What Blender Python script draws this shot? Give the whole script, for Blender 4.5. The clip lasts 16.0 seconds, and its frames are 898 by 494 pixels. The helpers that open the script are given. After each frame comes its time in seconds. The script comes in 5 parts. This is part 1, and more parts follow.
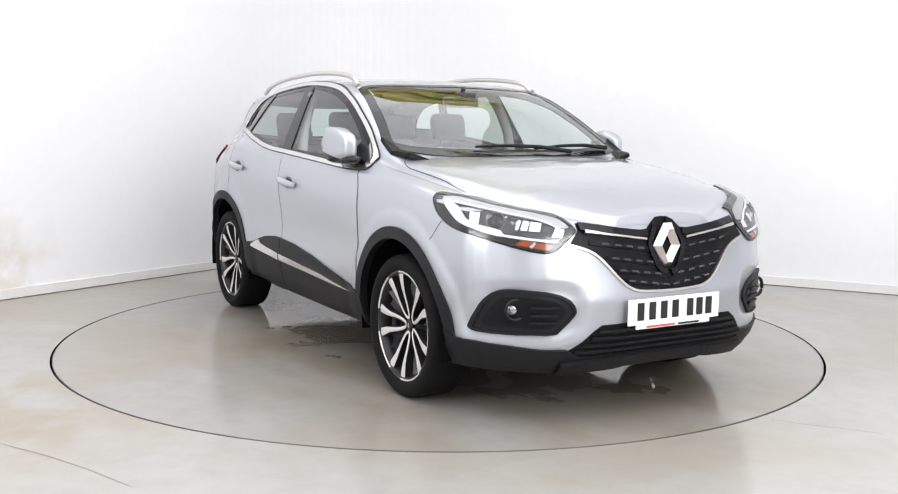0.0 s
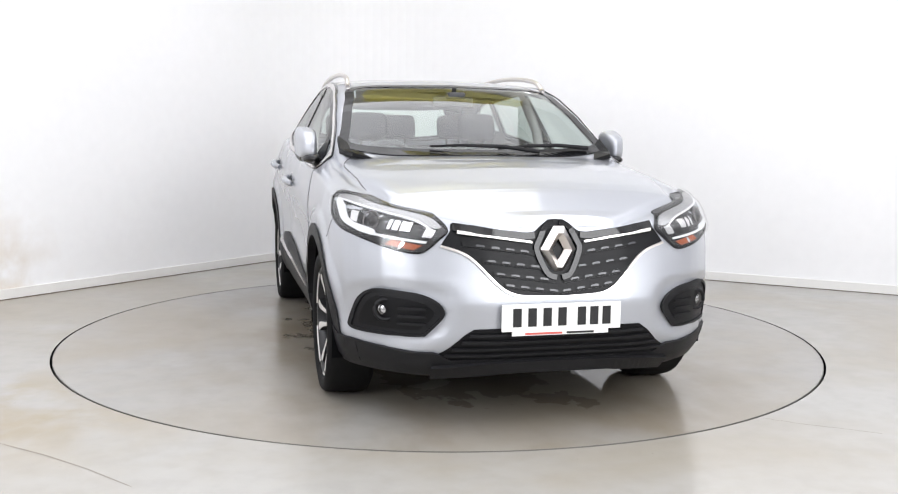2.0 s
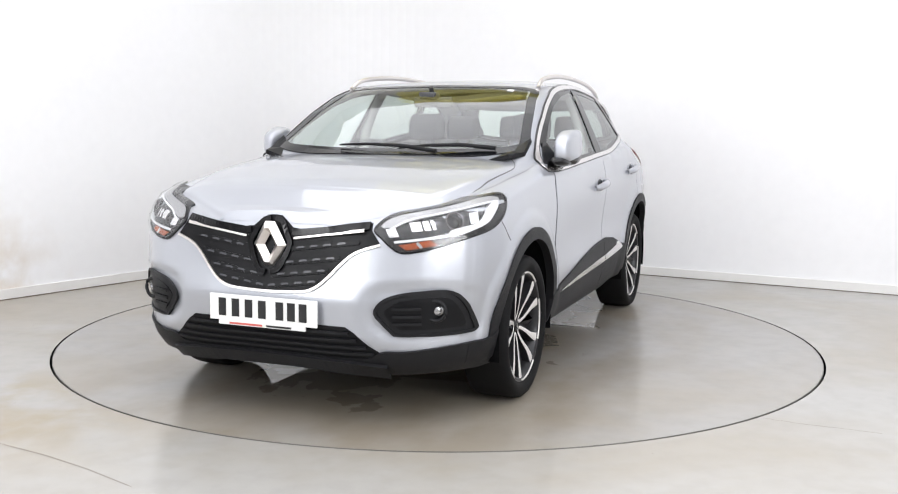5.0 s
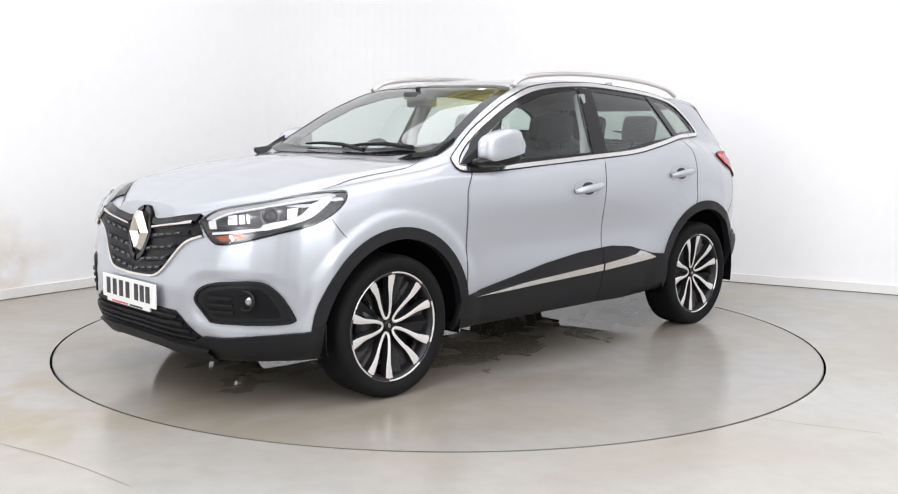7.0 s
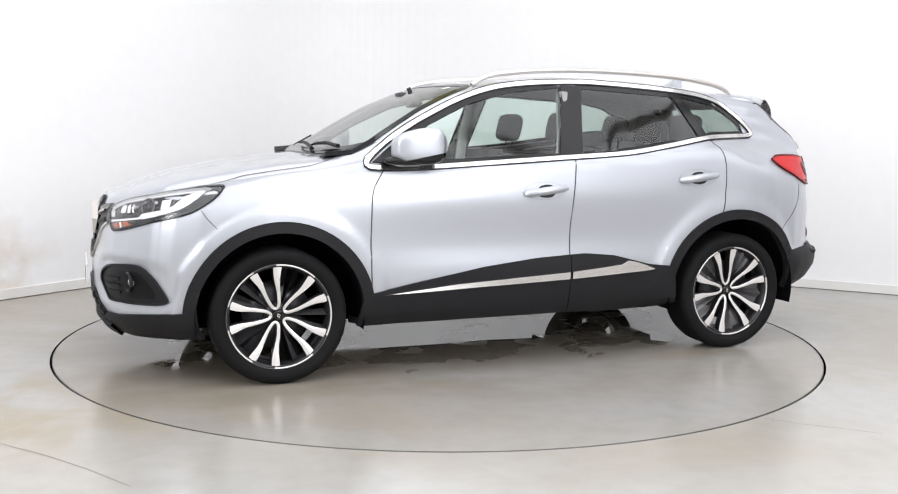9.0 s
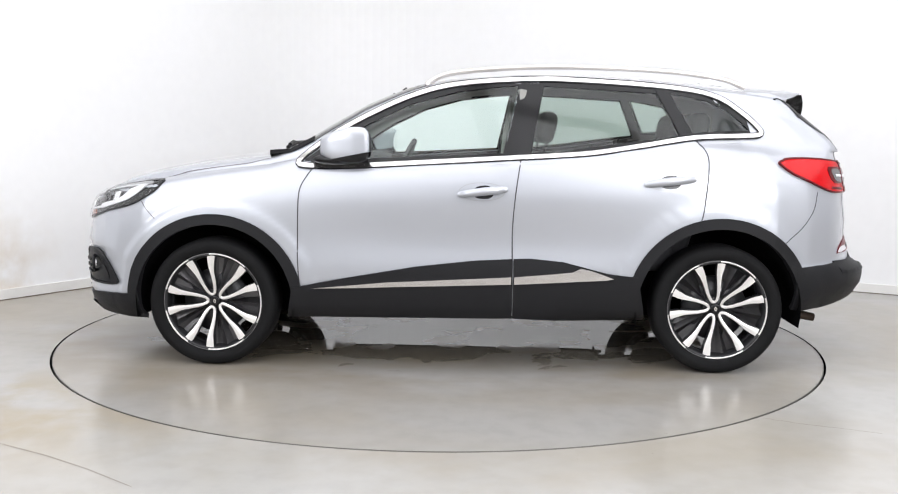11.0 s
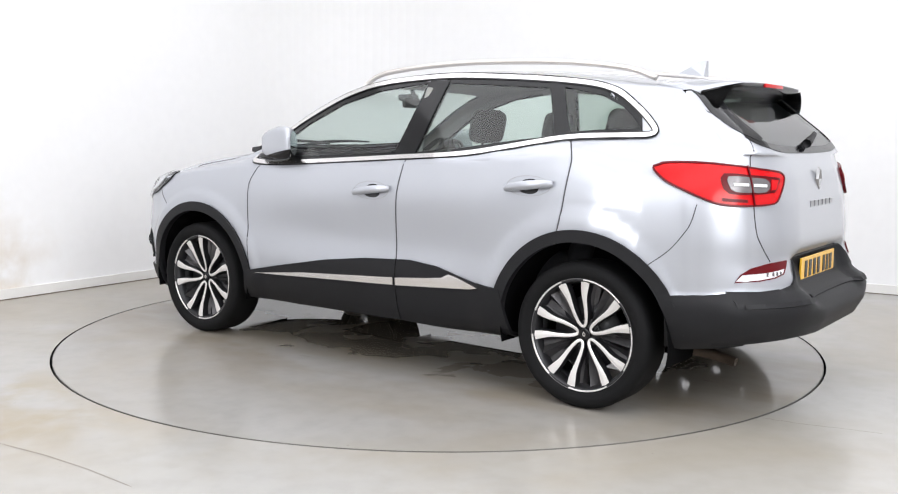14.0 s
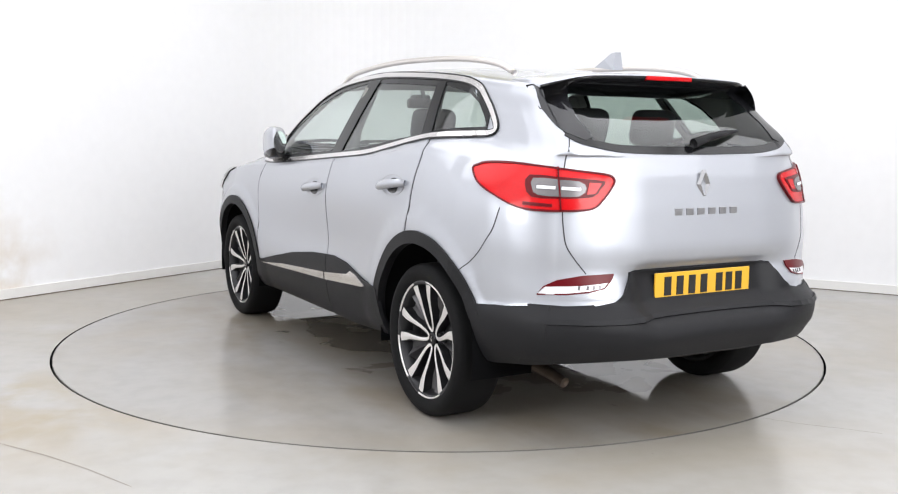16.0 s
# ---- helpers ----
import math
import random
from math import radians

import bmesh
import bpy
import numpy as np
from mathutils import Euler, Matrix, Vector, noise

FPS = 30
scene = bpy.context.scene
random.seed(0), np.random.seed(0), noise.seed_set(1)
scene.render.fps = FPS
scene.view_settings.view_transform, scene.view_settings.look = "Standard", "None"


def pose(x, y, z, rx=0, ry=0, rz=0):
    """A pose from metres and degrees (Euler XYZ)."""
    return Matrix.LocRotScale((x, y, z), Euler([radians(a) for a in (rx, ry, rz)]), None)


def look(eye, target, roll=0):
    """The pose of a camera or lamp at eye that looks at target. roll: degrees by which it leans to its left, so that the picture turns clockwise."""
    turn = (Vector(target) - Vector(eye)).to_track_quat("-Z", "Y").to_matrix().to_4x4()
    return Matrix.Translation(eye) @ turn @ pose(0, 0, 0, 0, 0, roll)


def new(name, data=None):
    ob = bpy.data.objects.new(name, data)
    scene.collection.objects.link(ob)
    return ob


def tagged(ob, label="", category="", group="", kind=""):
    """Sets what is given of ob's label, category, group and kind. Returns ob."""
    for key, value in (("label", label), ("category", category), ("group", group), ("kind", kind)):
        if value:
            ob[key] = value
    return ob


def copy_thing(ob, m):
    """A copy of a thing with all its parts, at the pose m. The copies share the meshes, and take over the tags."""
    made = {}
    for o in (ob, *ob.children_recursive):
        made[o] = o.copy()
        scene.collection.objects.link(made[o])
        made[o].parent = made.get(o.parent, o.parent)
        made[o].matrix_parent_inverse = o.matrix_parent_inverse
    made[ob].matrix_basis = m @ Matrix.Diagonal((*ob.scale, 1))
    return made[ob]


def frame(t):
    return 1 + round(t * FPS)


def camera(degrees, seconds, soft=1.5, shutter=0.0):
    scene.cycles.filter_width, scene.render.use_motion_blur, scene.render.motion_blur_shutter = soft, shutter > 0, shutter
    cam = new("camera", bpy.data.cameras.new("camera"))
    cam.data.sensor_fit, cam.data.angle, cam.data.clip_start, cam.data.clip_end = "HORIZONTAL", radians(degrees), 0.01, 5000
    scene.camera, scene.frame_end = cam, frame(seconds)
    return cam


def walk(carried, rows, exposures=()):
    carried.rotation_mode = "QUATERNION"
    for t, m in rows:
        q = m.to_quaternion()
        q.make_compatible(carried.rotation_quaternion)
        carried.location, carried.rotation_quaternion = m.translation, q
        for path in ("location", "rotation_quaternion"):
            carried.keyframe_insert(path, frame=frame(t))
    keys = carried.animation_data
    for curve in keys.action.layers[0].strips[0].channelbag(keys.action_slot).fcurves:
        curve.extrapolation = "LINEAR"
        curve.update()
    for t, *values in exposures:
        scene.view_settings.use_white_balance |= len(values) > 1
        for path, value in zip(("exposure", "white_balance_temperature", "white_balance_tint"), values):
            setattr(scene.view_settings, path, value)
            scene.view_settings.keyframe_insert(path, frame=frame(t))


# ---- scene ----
from mathutils.bvhtree import BVHTree

# the camera stands still on a stand beside the turntable
cam = camera(50.0, 16.0, 1.15)
EYE = pose(0.0522, -5.8799, 1.2474, 90 - 6.862, 0, 0) @ pose(0, 0, 0, 0, 0, 0.664)
walk(cam, [(0.0, EYE), (16.0, EYE)])
scene.view_settings.exposure = 0.31

# ---- light: a windowless white studio lit from its ceiling ----
world = bpy.data.worlds.new("studio_world")
world.use_nodes = True
world.node_tree.nodes["Background"].inputs[0].default_value = (0.8, 0.85, 1.0, 1)
world.node_tree.nodes["Background"].inputs[1].default_value = 0.05
scene.world = world
CEILING = 4.2
LIGHT_POWER = 4.35
LIGHT_SPOTS = [(-1.75, -4.2, 3.5, 2.8), (1.95, -4.2, 3.5, 2.8), (-1.75, -1.2, 3.5, 2.8), (1.95, -1.2, 3.5, 2.8), (-0.3, 1.2, 3.0, 1.9), (5.3, -1.25, 2.9, 2.2), (5.3, -3.9, 2.9, 2.6), (-4.6, -4.7, 2.2, 2.6), (-1.75, -7.2, 3.5, 2.8), (1.95, -7.2, 3.5, 2.8)]
for lx, ly, sx, sy in LIGHT_SPOTS:
    lamp = bpy.data.lights.new("ceiling_lamp", "AREA")
    lamp.shape, lamp.size, lamp.size_y, lamp.energy, lamp.color = "RECTANGLE", sx, sy, LIGHT_POWER * sx * sy, (0.942, 0.952, 1.0)
    new("ceiling_lamp", lamp).matrix_world = pose(lx, ly, CEILING - 0.06)
SOFTBOXES = [(-3.6, -5.6, 2.4, 100.0), (3.0, -5.5, 2.4, 124.0)]
for lx, ly, lz, watts in SOFTBOXES:
    lamp = bpy.data.lights.new("softbox_lamp", "AREA")
    lamp.shape, lamp.size, lamp.size_y, lamp.energy, lamp.color = "RECTANGLE", 2.4, 1.9, watts, (0.97, 0.98, 1.0)
    new("softbox_lamp", lamp).matrix_world = look((lx, ly, lz), (0, 0.6, 1.3))


# ---- materials ----
def material(name, colour, rough=0.5, metal=0.0, coat=0.0, spec=0.5, grain=0.0, scale=40.0, bump=0.0, stain=0.0, stain_scale=3.0):
    m = bpy.data.materials.new(name)
    m.use_nodes = True
    nt = m.node_tree
    b = nt.nodes["Principled BSDF"]
    b.inputs["Base Color"].default_value = (*colour, 1)
    b.inputs["Roughness"].default_value = rough
    b.inputs["Metallic"].default_value = metal
    b.inputs["Coat Weight"].default_value = coat
    b.inputs["Coat Roughness"].default_value = 0.03
    b.inputs["Specular IOR Level"].default_value = spec
    if grain or bump or stain:
        co = nt.nodes.new("ShaderNodeTexCoord")
        n1 = nt.nodes.new("ShaderNodeTexNoise")
        n1.inputs["Scale"].default_value, n1.inputs["Detail"].default_value = scale, 6
        n2 = nt.nodes.new("ShaderNodeTexNoise")
        n2.inputs["Scale"].default_value, n2.inputs["Detail"].default_value = stain_scale, 5
        nt.links.new(co.outputs["Object"], n1.inputs["Vector"])
        nt.links.new(co.outputs["Object"], n2.inputs["Vector"])
        add = nt.nodes.new("ShaderNodeMath")
        add.operation = "MULTIPLY_ADD"
        add.inputs[1].default_value, add.inputs[2].default_value = grain, 1 - grain / 2
        nt.links.new(n1.outputs["Fac"], add.inputs[0])
        two = nt.nodes.new("ShaderNodeMath")
        two.operation = "MULTIPLY_ADD"
        two.inputs[1].default_value, two.inputs[2].default_value = stain, -stain / 2
        nt.links.new(n2.outputs["Fac"], two.inputs[0])
        tot = nt.nodes.new("ShaderNodeMath")
        nt.links.new(add.outputs[0], tot.inputs[0])
        nt.links.new(two.outputs[0], tot.inputs[1])
        mul = nt.nodes.new("ShaderNodeVectorMath")
        mul.operation = "SCALE"
        mul.inputs[0].default_value = colour
        nt.links.new(tot.outputs[0], mul.inputs["Scale"])
        nt.links.new(mul.outputs[0], b.inputs["Base Color"])
        if bump:
            bp = nt.nodes.new("ShaderNodeBump")
            bp.inputs["Strength"].default_value, bp.inputs["Distance"].default_value = bump, 0.002
            nt.links.new(n1.outputs["Fac"], bp.inputs["Height"])
            nt.links.new(bp.outputs[0], b.inputs["Normal"])
    return m


def glass_material(name, tint, edge=0.8, face=0.06, power=3.2):
    m = bpy.data.materials.new(name)
    m.use_nodes = True
    nt = m.node_tree
    nt.nodes.remove(nt.nodes["Principled BSDF"])
    clear = nt.nodes.new("ShaderNodeBsdfTransparent")
    clear.inputs[0].default_value = (*tint, 1)
    gloss = nt.nodes.new("ShaderNodeBsdfGlossy")
    gloss.inputs["Roughness"].default_value = 0.01
    facing = nt.nodes.new("ShaderNodeLayerWeight")
    facing.inputs["Blend"].default_value = 0.5
    steep = nt.nodes.new("ShaderNodeMath")
    steep.operation = "POWER"
    steep.inputs[1].default_value = power
    nt.links.new(facing.outputs["Facing"], steep.inputs[0])
    fres = nt.nodes.new("ShaderNodeMath")
    fres.operation = "MULTIPLY_ADD"
    fres.inputs[1].default_value, fres.inputs[2].default_value = edge, face
    nt.links.new(steep.outputs[0], fres.inputs[0])
    mix = nt.nodes.new("ShaderNodeMixShader")
    nt.links.new(fres.outputs[0], mix.inputs[0])
    nt.links.new(clear.outputs[0], mix.inputs[1])
    nt.links.new(gloss.outputs[0], mix.inputs[2])
    nt.links.new(mix.outputs[0], nt.nodes["Material Output"].inputs[0])
    return m


def floor_material(name, colour, wet):
    """Grey floor paint, worn and stained with tan dirt; wet: standing water and painted shade towards the middle."""
    m = bpy.data.materials.new(name)
    m.use_nodes = True
    nt = m.node_tree
    b = nt.nodes["Principled BSDF"]
    co = nt.nodes.new("ShaderNodeTexCoord")

    def noise_node(scale, detail=5, distort=0.0):
        n = nt.nodes.new("ShaderNodeTexNoise")
        n.inputs["Scale"].default_value, n.inputs["Detail"].default_value, n.inputs["Distortion"].default_value = scale, detail, distort
        nt.links.new(co.outputs["Object"], n.inputs["Vector"])
        return n.outputs["Fac"]

    def ramp(source, lo, hi):
        r = nt.nodes.new("ShaderNodeMapRange")
        r.interpolation_type = "SMOOTHSTEP"
        r.inputs["From Min"].default_value, r.inputs["From Max"].default_value = lo, hi
        nt.links.new(source, r.inputs["Value"])
        return r.outputs[0]

    def mixed(fac, a, c):
        x = nt.nodes.new("ShaderNodeMix")
        x.data_type = "RGBA"
        nt.links.new(fac, x.inputs[0])
        for s, v in ((x.inputs[6], a), (x.inputs[7], c)):
            if isinstance(v, tuple):
                s.default_value = (*v, 1)
            else:
                nt.links.new(v, s)
        return x.outputs[2]

    def math_node(op, a, c):
        x = nt.nodes.new("ShaderNodeMath")
        x.operation = op
        for s, v in ((x.inputs[0], a), (x.inputs[1], c)):
            if isinstance(v, (int, float)):
                s.default_value = v
            else:
                nt.links.new(v, s)
        return x.outputs[0]

    dirt = ramp(noise_node(0.5, 6, 0.6), 0.36, 0.66)
    fine = ramp(noise_node(9, 6), 0.35, 0.75)
    specks = ramp(noise_node(26, 3), 0.73, 0.78)
    base = mixed(fine, colour, tuple(c * 0.93 for c in colour))
    base = mixed(math_node("MULTIPLY", dirt, 0.62), base, (0.30, 0.255, 0.185))
    base = mixed(math_node("MULTIPLY", specks, 0.35), base, (0.2, 0.17, 0.13))
    rough = math_node("MULTIPLY_ADD", noise_node(3, 4), 0.14)
    nt.nodes[-1].inputs[2].default_value = 0.15
    if not wet:
        # tan dirt trodden in beside the turntable
        away = nt.nodes.new("ShaderNodeVectorMath")
        away.operation = "DISTANCE"
        away.inputs[1].default_value = (-1.9, -1.75, 0)
        nt.links.new(co.outputs["Object"], away.inputs[0])
        patchy = math_node("MULTIPLY", ramp(away.outputs["Value"], 1.1, 0.15), ramp(noise_node(2.2, 7, 0.4), 0.3, 0.62))
        base = mixed(math_node("MULTIPLY", patchy, 0.75), base, (0.30, 0.235, 0.135))
    if wet:
        # water that has run off lies where the car stands, longer than wide
        oval = nt.nodes.new("ShaderNodeVectorMath")
        oval.operation = "MULTIPLY"
        oval.inputs[1].default_value = (1.0, 0.48, 0)
        nt.links.new(co.outputs["Object"], oval.inputs[0])
        sep = nt.nodes.new("ShaderNodeVectorMath")
        sep.operation = "LENGTH"
        nt.links.new(oval.outputs[0], sep.inputs[0])
        inner = ramp(sep.outputs["Value"], 1.02, 0.5)
        streak = nt.nodes.new("ShaderNodeVectorMath")
        streak.operation = "MULTIPLY"
        streak.inputs[1].default_value = (1.0, 0.55, 1.0)
        nt.links.new(co.outputs["Object"], streak.inputs[0])
        drag = nt.nodes.new("ShaderNodeTexNoise")
        drag.inputs["Scale"].default_value, drag.inputs["Detail"].default_value = 2.4, 7
        nt.links.new(streak.outputs[0], drag.inputs["Vector"])
        mud = math_node("MULTIPLY", ramp(drag.outputs["Fac"], 0.38, 0.68), ramp(sep.outputs["Value"], 2.1, 0.7))
        base = mixed(math_node("MULTIPLY", mud, 0.6), base, (0.21, 0.165, 0.105))
        pool = ramp(math_node("ADD", noise_node(2.6, 7, 0.5), math_node("MULTIPLY", inner, 0.235)), 0.655, 0.672)
        pool = math_node("MULTIPLY", pool, ramp(sep.outputs["Value"], 1.0, 0.9))
        # wet oval; its darker colour also paints in the car's shade and dark reflection
        wet_shade = ramp(sep.outputs["Value"], 1.12, 0.8)
        base = mixed(math_node("MULTIPLY", wet_shade, 0.55), base, (0.19, 0.165, 0.13))
        rough = math_node("MULTIPLY", rough, math_node("SUBTRACT", 1.0, math_node("MULTIPLY", wet_shade, 0.7)))
        base = mixed(math_node("MULTIPLY", pool, 0.6), base, (0.115, 0.098, 0.075))
        rough = math_node("MULTIPLY", rough, math_node("SUBTRACT", 1.0, math_node("MULTIPLY", pool, 0.95)))
    nt.links.new(base, b.inputs["Base Color"])
    nt.links.new(rough, b.inputs["Roughness"])
    b.inputs["Specular IOR Level"].default_value = 0.6
    return m


def wall_material(name):
    m = material(name, (0.87, 0.87, 0.88), 0.7, grain=0.05, scale=12, stain=0.03, stain_scale=0.5, bump=0.05)
    nt = m.node_tree
    b = nt.nodes["Principled BSDF"]
    old = b.inputs["Base Color"].links[0].from_socket
    co = nt.nodes.new("ShaderNodeTexCoord")
    away = nt.nodes.new("ShaderNodeVectorMath")
    away.operation = "DISTANCE"
    away.inputs[1].default_value = (-3.35, 0.7, -0.05)
    nt.links.new(co.outputs["Object"], away.inputs[0])
    near = nt.nodes.new("ShaderNodeMapRange")
    near.inputs["From Min"].default_value, near.inputs["From Max"].default_value = 1.0, 0.1
    nt.links.new(away.outputs["Value"], near.inputs["Value"])
    blot = nt.nodes.new("ShaderNodeTexNoise")
    blot.inputs["Scale"].default_value, blot.inputs["Detail"].default_value = 4.0, 7
    nt.links.new(co.outputs["Object"], blot.inputs["Vector"])
    edge = nt.nodes.new("ShaderNodeMapRange")
    edge.inputs["From Min"].default_value, edge.inputs["From Max"].default_value = 0.42, 0.72
    nt.links.new(blot.outputs["Fac"], edge.inputs["Value"])
    mul = nt.nodes.new("ShaderNodeMath")
    mul.operation = "MULTIPLY"
    nt.links.new(near.outputs[0], mul.inputs[0])
    nt.links.new(edge.outputs[0], mul.inputs[1])
    mix = nt.nodes.new("ShaderNodeMix")
    mix.data_type = "RGBA"
    mix.inputs[7].default_value = (0.62, 0.52, 0.40, 1)
    nt.links.new(mul.outputs[0], mix.inputs[0])
    nt.links.new(old, mix.inputs[6])
    nt.links.new(mix.outputs[2], b.inputs["Base Color"])
    return m


PAINT = material("silver_paint", (0.455, 0.47, 0.51), 0.42, metal=0.68, coat=1.0, grain=0.06, scale=900)
PLASTIC = material("black_textured_plastic", (0.011, 0.011, 0.0125), 0.5, spec=0.22, grain=0.2, scale=300, bump=0.25)
GLOSS_BLACK = material("gloss_black", (0.006, 0.006, 0.007), 0.12, spec=0.35)
CHROME = material("chrome", (0.78, 0.76, 0.75), 0.2, metal=1.0)
SATIN = material("satin_chrome", (0.74, 0.70, 0.67), 0.32, metal=1.0, grain=0.05, scale=200)
RUBBER = material("tyre_rubber", (0.0055, 0.0055, 0.006), 0.75, spec=0.18, grain=0.3, scale=120, bump=0.3)
MACHINED = material("machined_alloy", (0.74, 0.72, 0.70), 0.35, metal=0.55, grain=0.05, scale=150)
DARK_ALLOY = material("dark_grey_alloy", (0.022, 0.022, 0.024), 0.35, metal=0.4, grain=0.1, scale=200)
POCKET = material("grey_alloy", (0.16, 0.155, 0.16), 0.38, metal=0.5, grain=0.1, scale=200)
DARK = material("dark_gap", (0.004, 0.004, 0.0045), 0.9, spec=0.04, grain=0.2, scale=50)
INTERIOR = material("charcoal_interior", (0.05, 0.05, 0.053), 0.7, grain=0.25, scale=180, bump=0.3)
FABRIC = material("black_seat_fabric", (0.03, 0.03, 0.034), 0.9, grain=0.3, scale=350, bump=0.5)
HEADLINER = material("pale_headliner", (0.40, 0.40, 0.385), 0.9, grain=0.1, scale=200)
RED = material("red_lens", (0.52, 0.004, 0.007), 0.18, coat=0.06, spec=0.25, grain=0.2, scale=90)
WHITE_LENS = material("white_light_guide", (0.66, 0.67, 0.69), 0.3, coat=0.3, grain=0.05, scale=80)
AMBER = material("amber_lens", (0.30, 0.075, 0.03), 0.2, coat=0.3, grain=0.1, scale=80)
LAMP_DARK = material("dark_lamp_housing", (0.022, 0.022, 0.024), 0.25, metal=0.2, coat=0.25, grain=0.2, scale=60)
LAMP_GREY = material("smoked_lens", (0.16, 0.15, 0.155), 0.25, metal=0.3, coat=0.2, grain=0.3, scale=110)
LETTER = material("dull_chrome", (0.36, 0.36, 0.37), 0.3, metal=0.9, grain=0.1, scale=80)
DEEP_RED = material("deep_red_lens", (0.10, 0.002, 0.005), 0.3, coat=0.0, spec=0.2, grain=0.2, scale=90)
JOINT = material("worn_floor_joint", (0.13, 0.10, 0.075), 0.95, spec=0.1, grain=0.3, scale=30)
YELLOW = material("yellow_paint", (0.93, 0.86, 0.32), 0.5, grain=0.1, scale=20)
GRILLE_BLACK = material("grille_black", (0.004, 0.004, 0.005), 0.4, spec=0.2, grain=0.2, scale=200)
DASH = material("grille_dash_grey", (0.06, 0.061, 0.068), 0.25, spec=0.5, grain=0.1, scale=100)
LAMP_LID = material("grey_lamp_trim", (0.36, 0.36, 0.37), 0.3, metal=0.6, coat=0.4, grain=0.15, scale=80)
REFLECTOR = material("lamp_reflector", (0.85, 0.85, 0.86), 0.18, metal=0.85, grain=0.1, scale=120)
FOG_LENS = material("fog_lens", (0.45, 0.45, 0.46), 0.12, metal=0.8, coat=0.6, grain=0.3, scale=90)
SHUT = material("shut_line_grey", (0.05, 0.05, 0.055), 0.7, grain=0.2, scale=50)
PLATE_WHITE = material("white_plate", (0.8, 0.8, 0.78), 0.3, coat=0.3, grain=0.03, scale=80)
PLATE_YELLOW = material("yellow_plate", (0.75, 0.42, 0.03), 0.3, coat=0.3, grain=0.03, scale=80)
PLATE_INK = material("plate_black", (0.015, 0.015, 0.016), 0.4, grain=0.1, scale=50)
RED_INK = material("red_ink", (0.6, 0.12, 0.1), 0.5, grain=0.1, scale=50)
RIM_STEEL = material("worn_steel_edge", (0.10, 0.095, 0.085), 0.45, metal=0.6, grain=0.4, scale=30)
RUST = material("rusty_steel", (0.06, 0.042, 0.03), 0.6, metal=0.5, grain=0.5, scale=60, bump=0.4)
SMOKED = material("smoked_glass_edge", (0.012, 0.012, 0.014), 0.06, spec=0.5, grain=0.1, scale=40)
SCREEN = glass_material("windscreen_glass", (0.94, 1.0, 0.97), 0.9, 0.07, 2.9)
SIDE_GLASS = glass_material("side_glass", (0.91, 0.995, 0.965))
PRIVACY = glass_material("privacy_glass", (0.61, 0.69, 0.645))
COVER = glass_material("lamp_cover", (0.97, 0.97, 0.97), 0.35, 0.035)
MIRROR = material("mirror_silver", (0.9, 0.9, 0.9), 0.02, metal=1.0)
FLOOR = floor_material("grey_floor_paint", (0.375, 0.365, 0.345), False)
TABLE = floor_material("grey_turntable_paint", (0.325, 0.315, 0.30), True)
WALL = wall_material("white_wall_paint")
WHITE = material("white_gloss_trim", (0.8, 0.79, 0.77), 0.45, grain=0.05, scale=20)


# ---- mesh helpers ----
def part(name, bm, mat, parent=None, label="", smooth=True):
    me = bpy.data.meshes.new(name)
    for f in bm.faces:
        f.smooth = smooth
    bm.to_mesh(me)
    bm.free()
    for mt in (mat if isinstance(mat, (list, tuple)) else [mat]):
        me.materials.append(mt)
    ob = new(name, me)
    ob.parent = parent
    if label:
        ob["label"] = label
    return ob


def box(bm, lo, hi, bevel=0.0, m=None):
    c = [(a + b) / 2 for a, b in zip(lo, hi)]
    s = [b - a for a, b in zip(lo, hi)]
    r = bmesh.ops.create_cube(bm, size=1, matrix=Matrix.Translation(c) @ Matrix.Diagonal((*s, 1)))
    vs = r["verts"]
    if bevel:
        es = list({e for v in vs for e in v.link_edges})
        r = bmesh.ops.bevel(bm, geom=es, offset=bevel, segments=3, profile=0.5, affect="EDGES")
        vs = list({v for f in r["faces"] for v in f.verts} | {v for v in vs if v.is_valid})
    if m is not None:
        bmesh.ops.transform(bm, matrix=m, verts=[v for v in vs if v.is_valid])


def tube(bm, path, radius, sides=8, closed=False):
    """A round bar along a path of points."""
    path = [Vector(p) for p in path]
    rings = []
    n = len(path)
    for i, p in enumerate(path):
        a = path[(i - 1) % n] if closed or i else p
        b = path[(i + 1) % n] if closed or i < n - 1 else p
        t = (b - a).normalized()
        side = t.orthogonal() if abs(t.z) > 0.95 else t.cross(Vector((0, 0, 1))).normalized()
        up = side.cross(t).normalized()
        side.normalize()
        r = radius[i] if isinstance(radius, (list, tuple)) else radius
        rings.append([bm.verts.new(p + (side * math.cos(k) + up * math.sin(k)) * r) for k in [2 * math.pi * j / sides for j in range(sides)]])
    for i in range(n if closed else n - 1):
        a, b = rings[i], rings[(i + 1) % n]
        for j in range(sides):
            bm.faces.new((a[j], a[(j + 1) % sides], b[(j + 1) % sides], b[j]))
    if not closed:
        bm.faces.new(rings[0]), bm.faces.new(rings[-1][::-1])


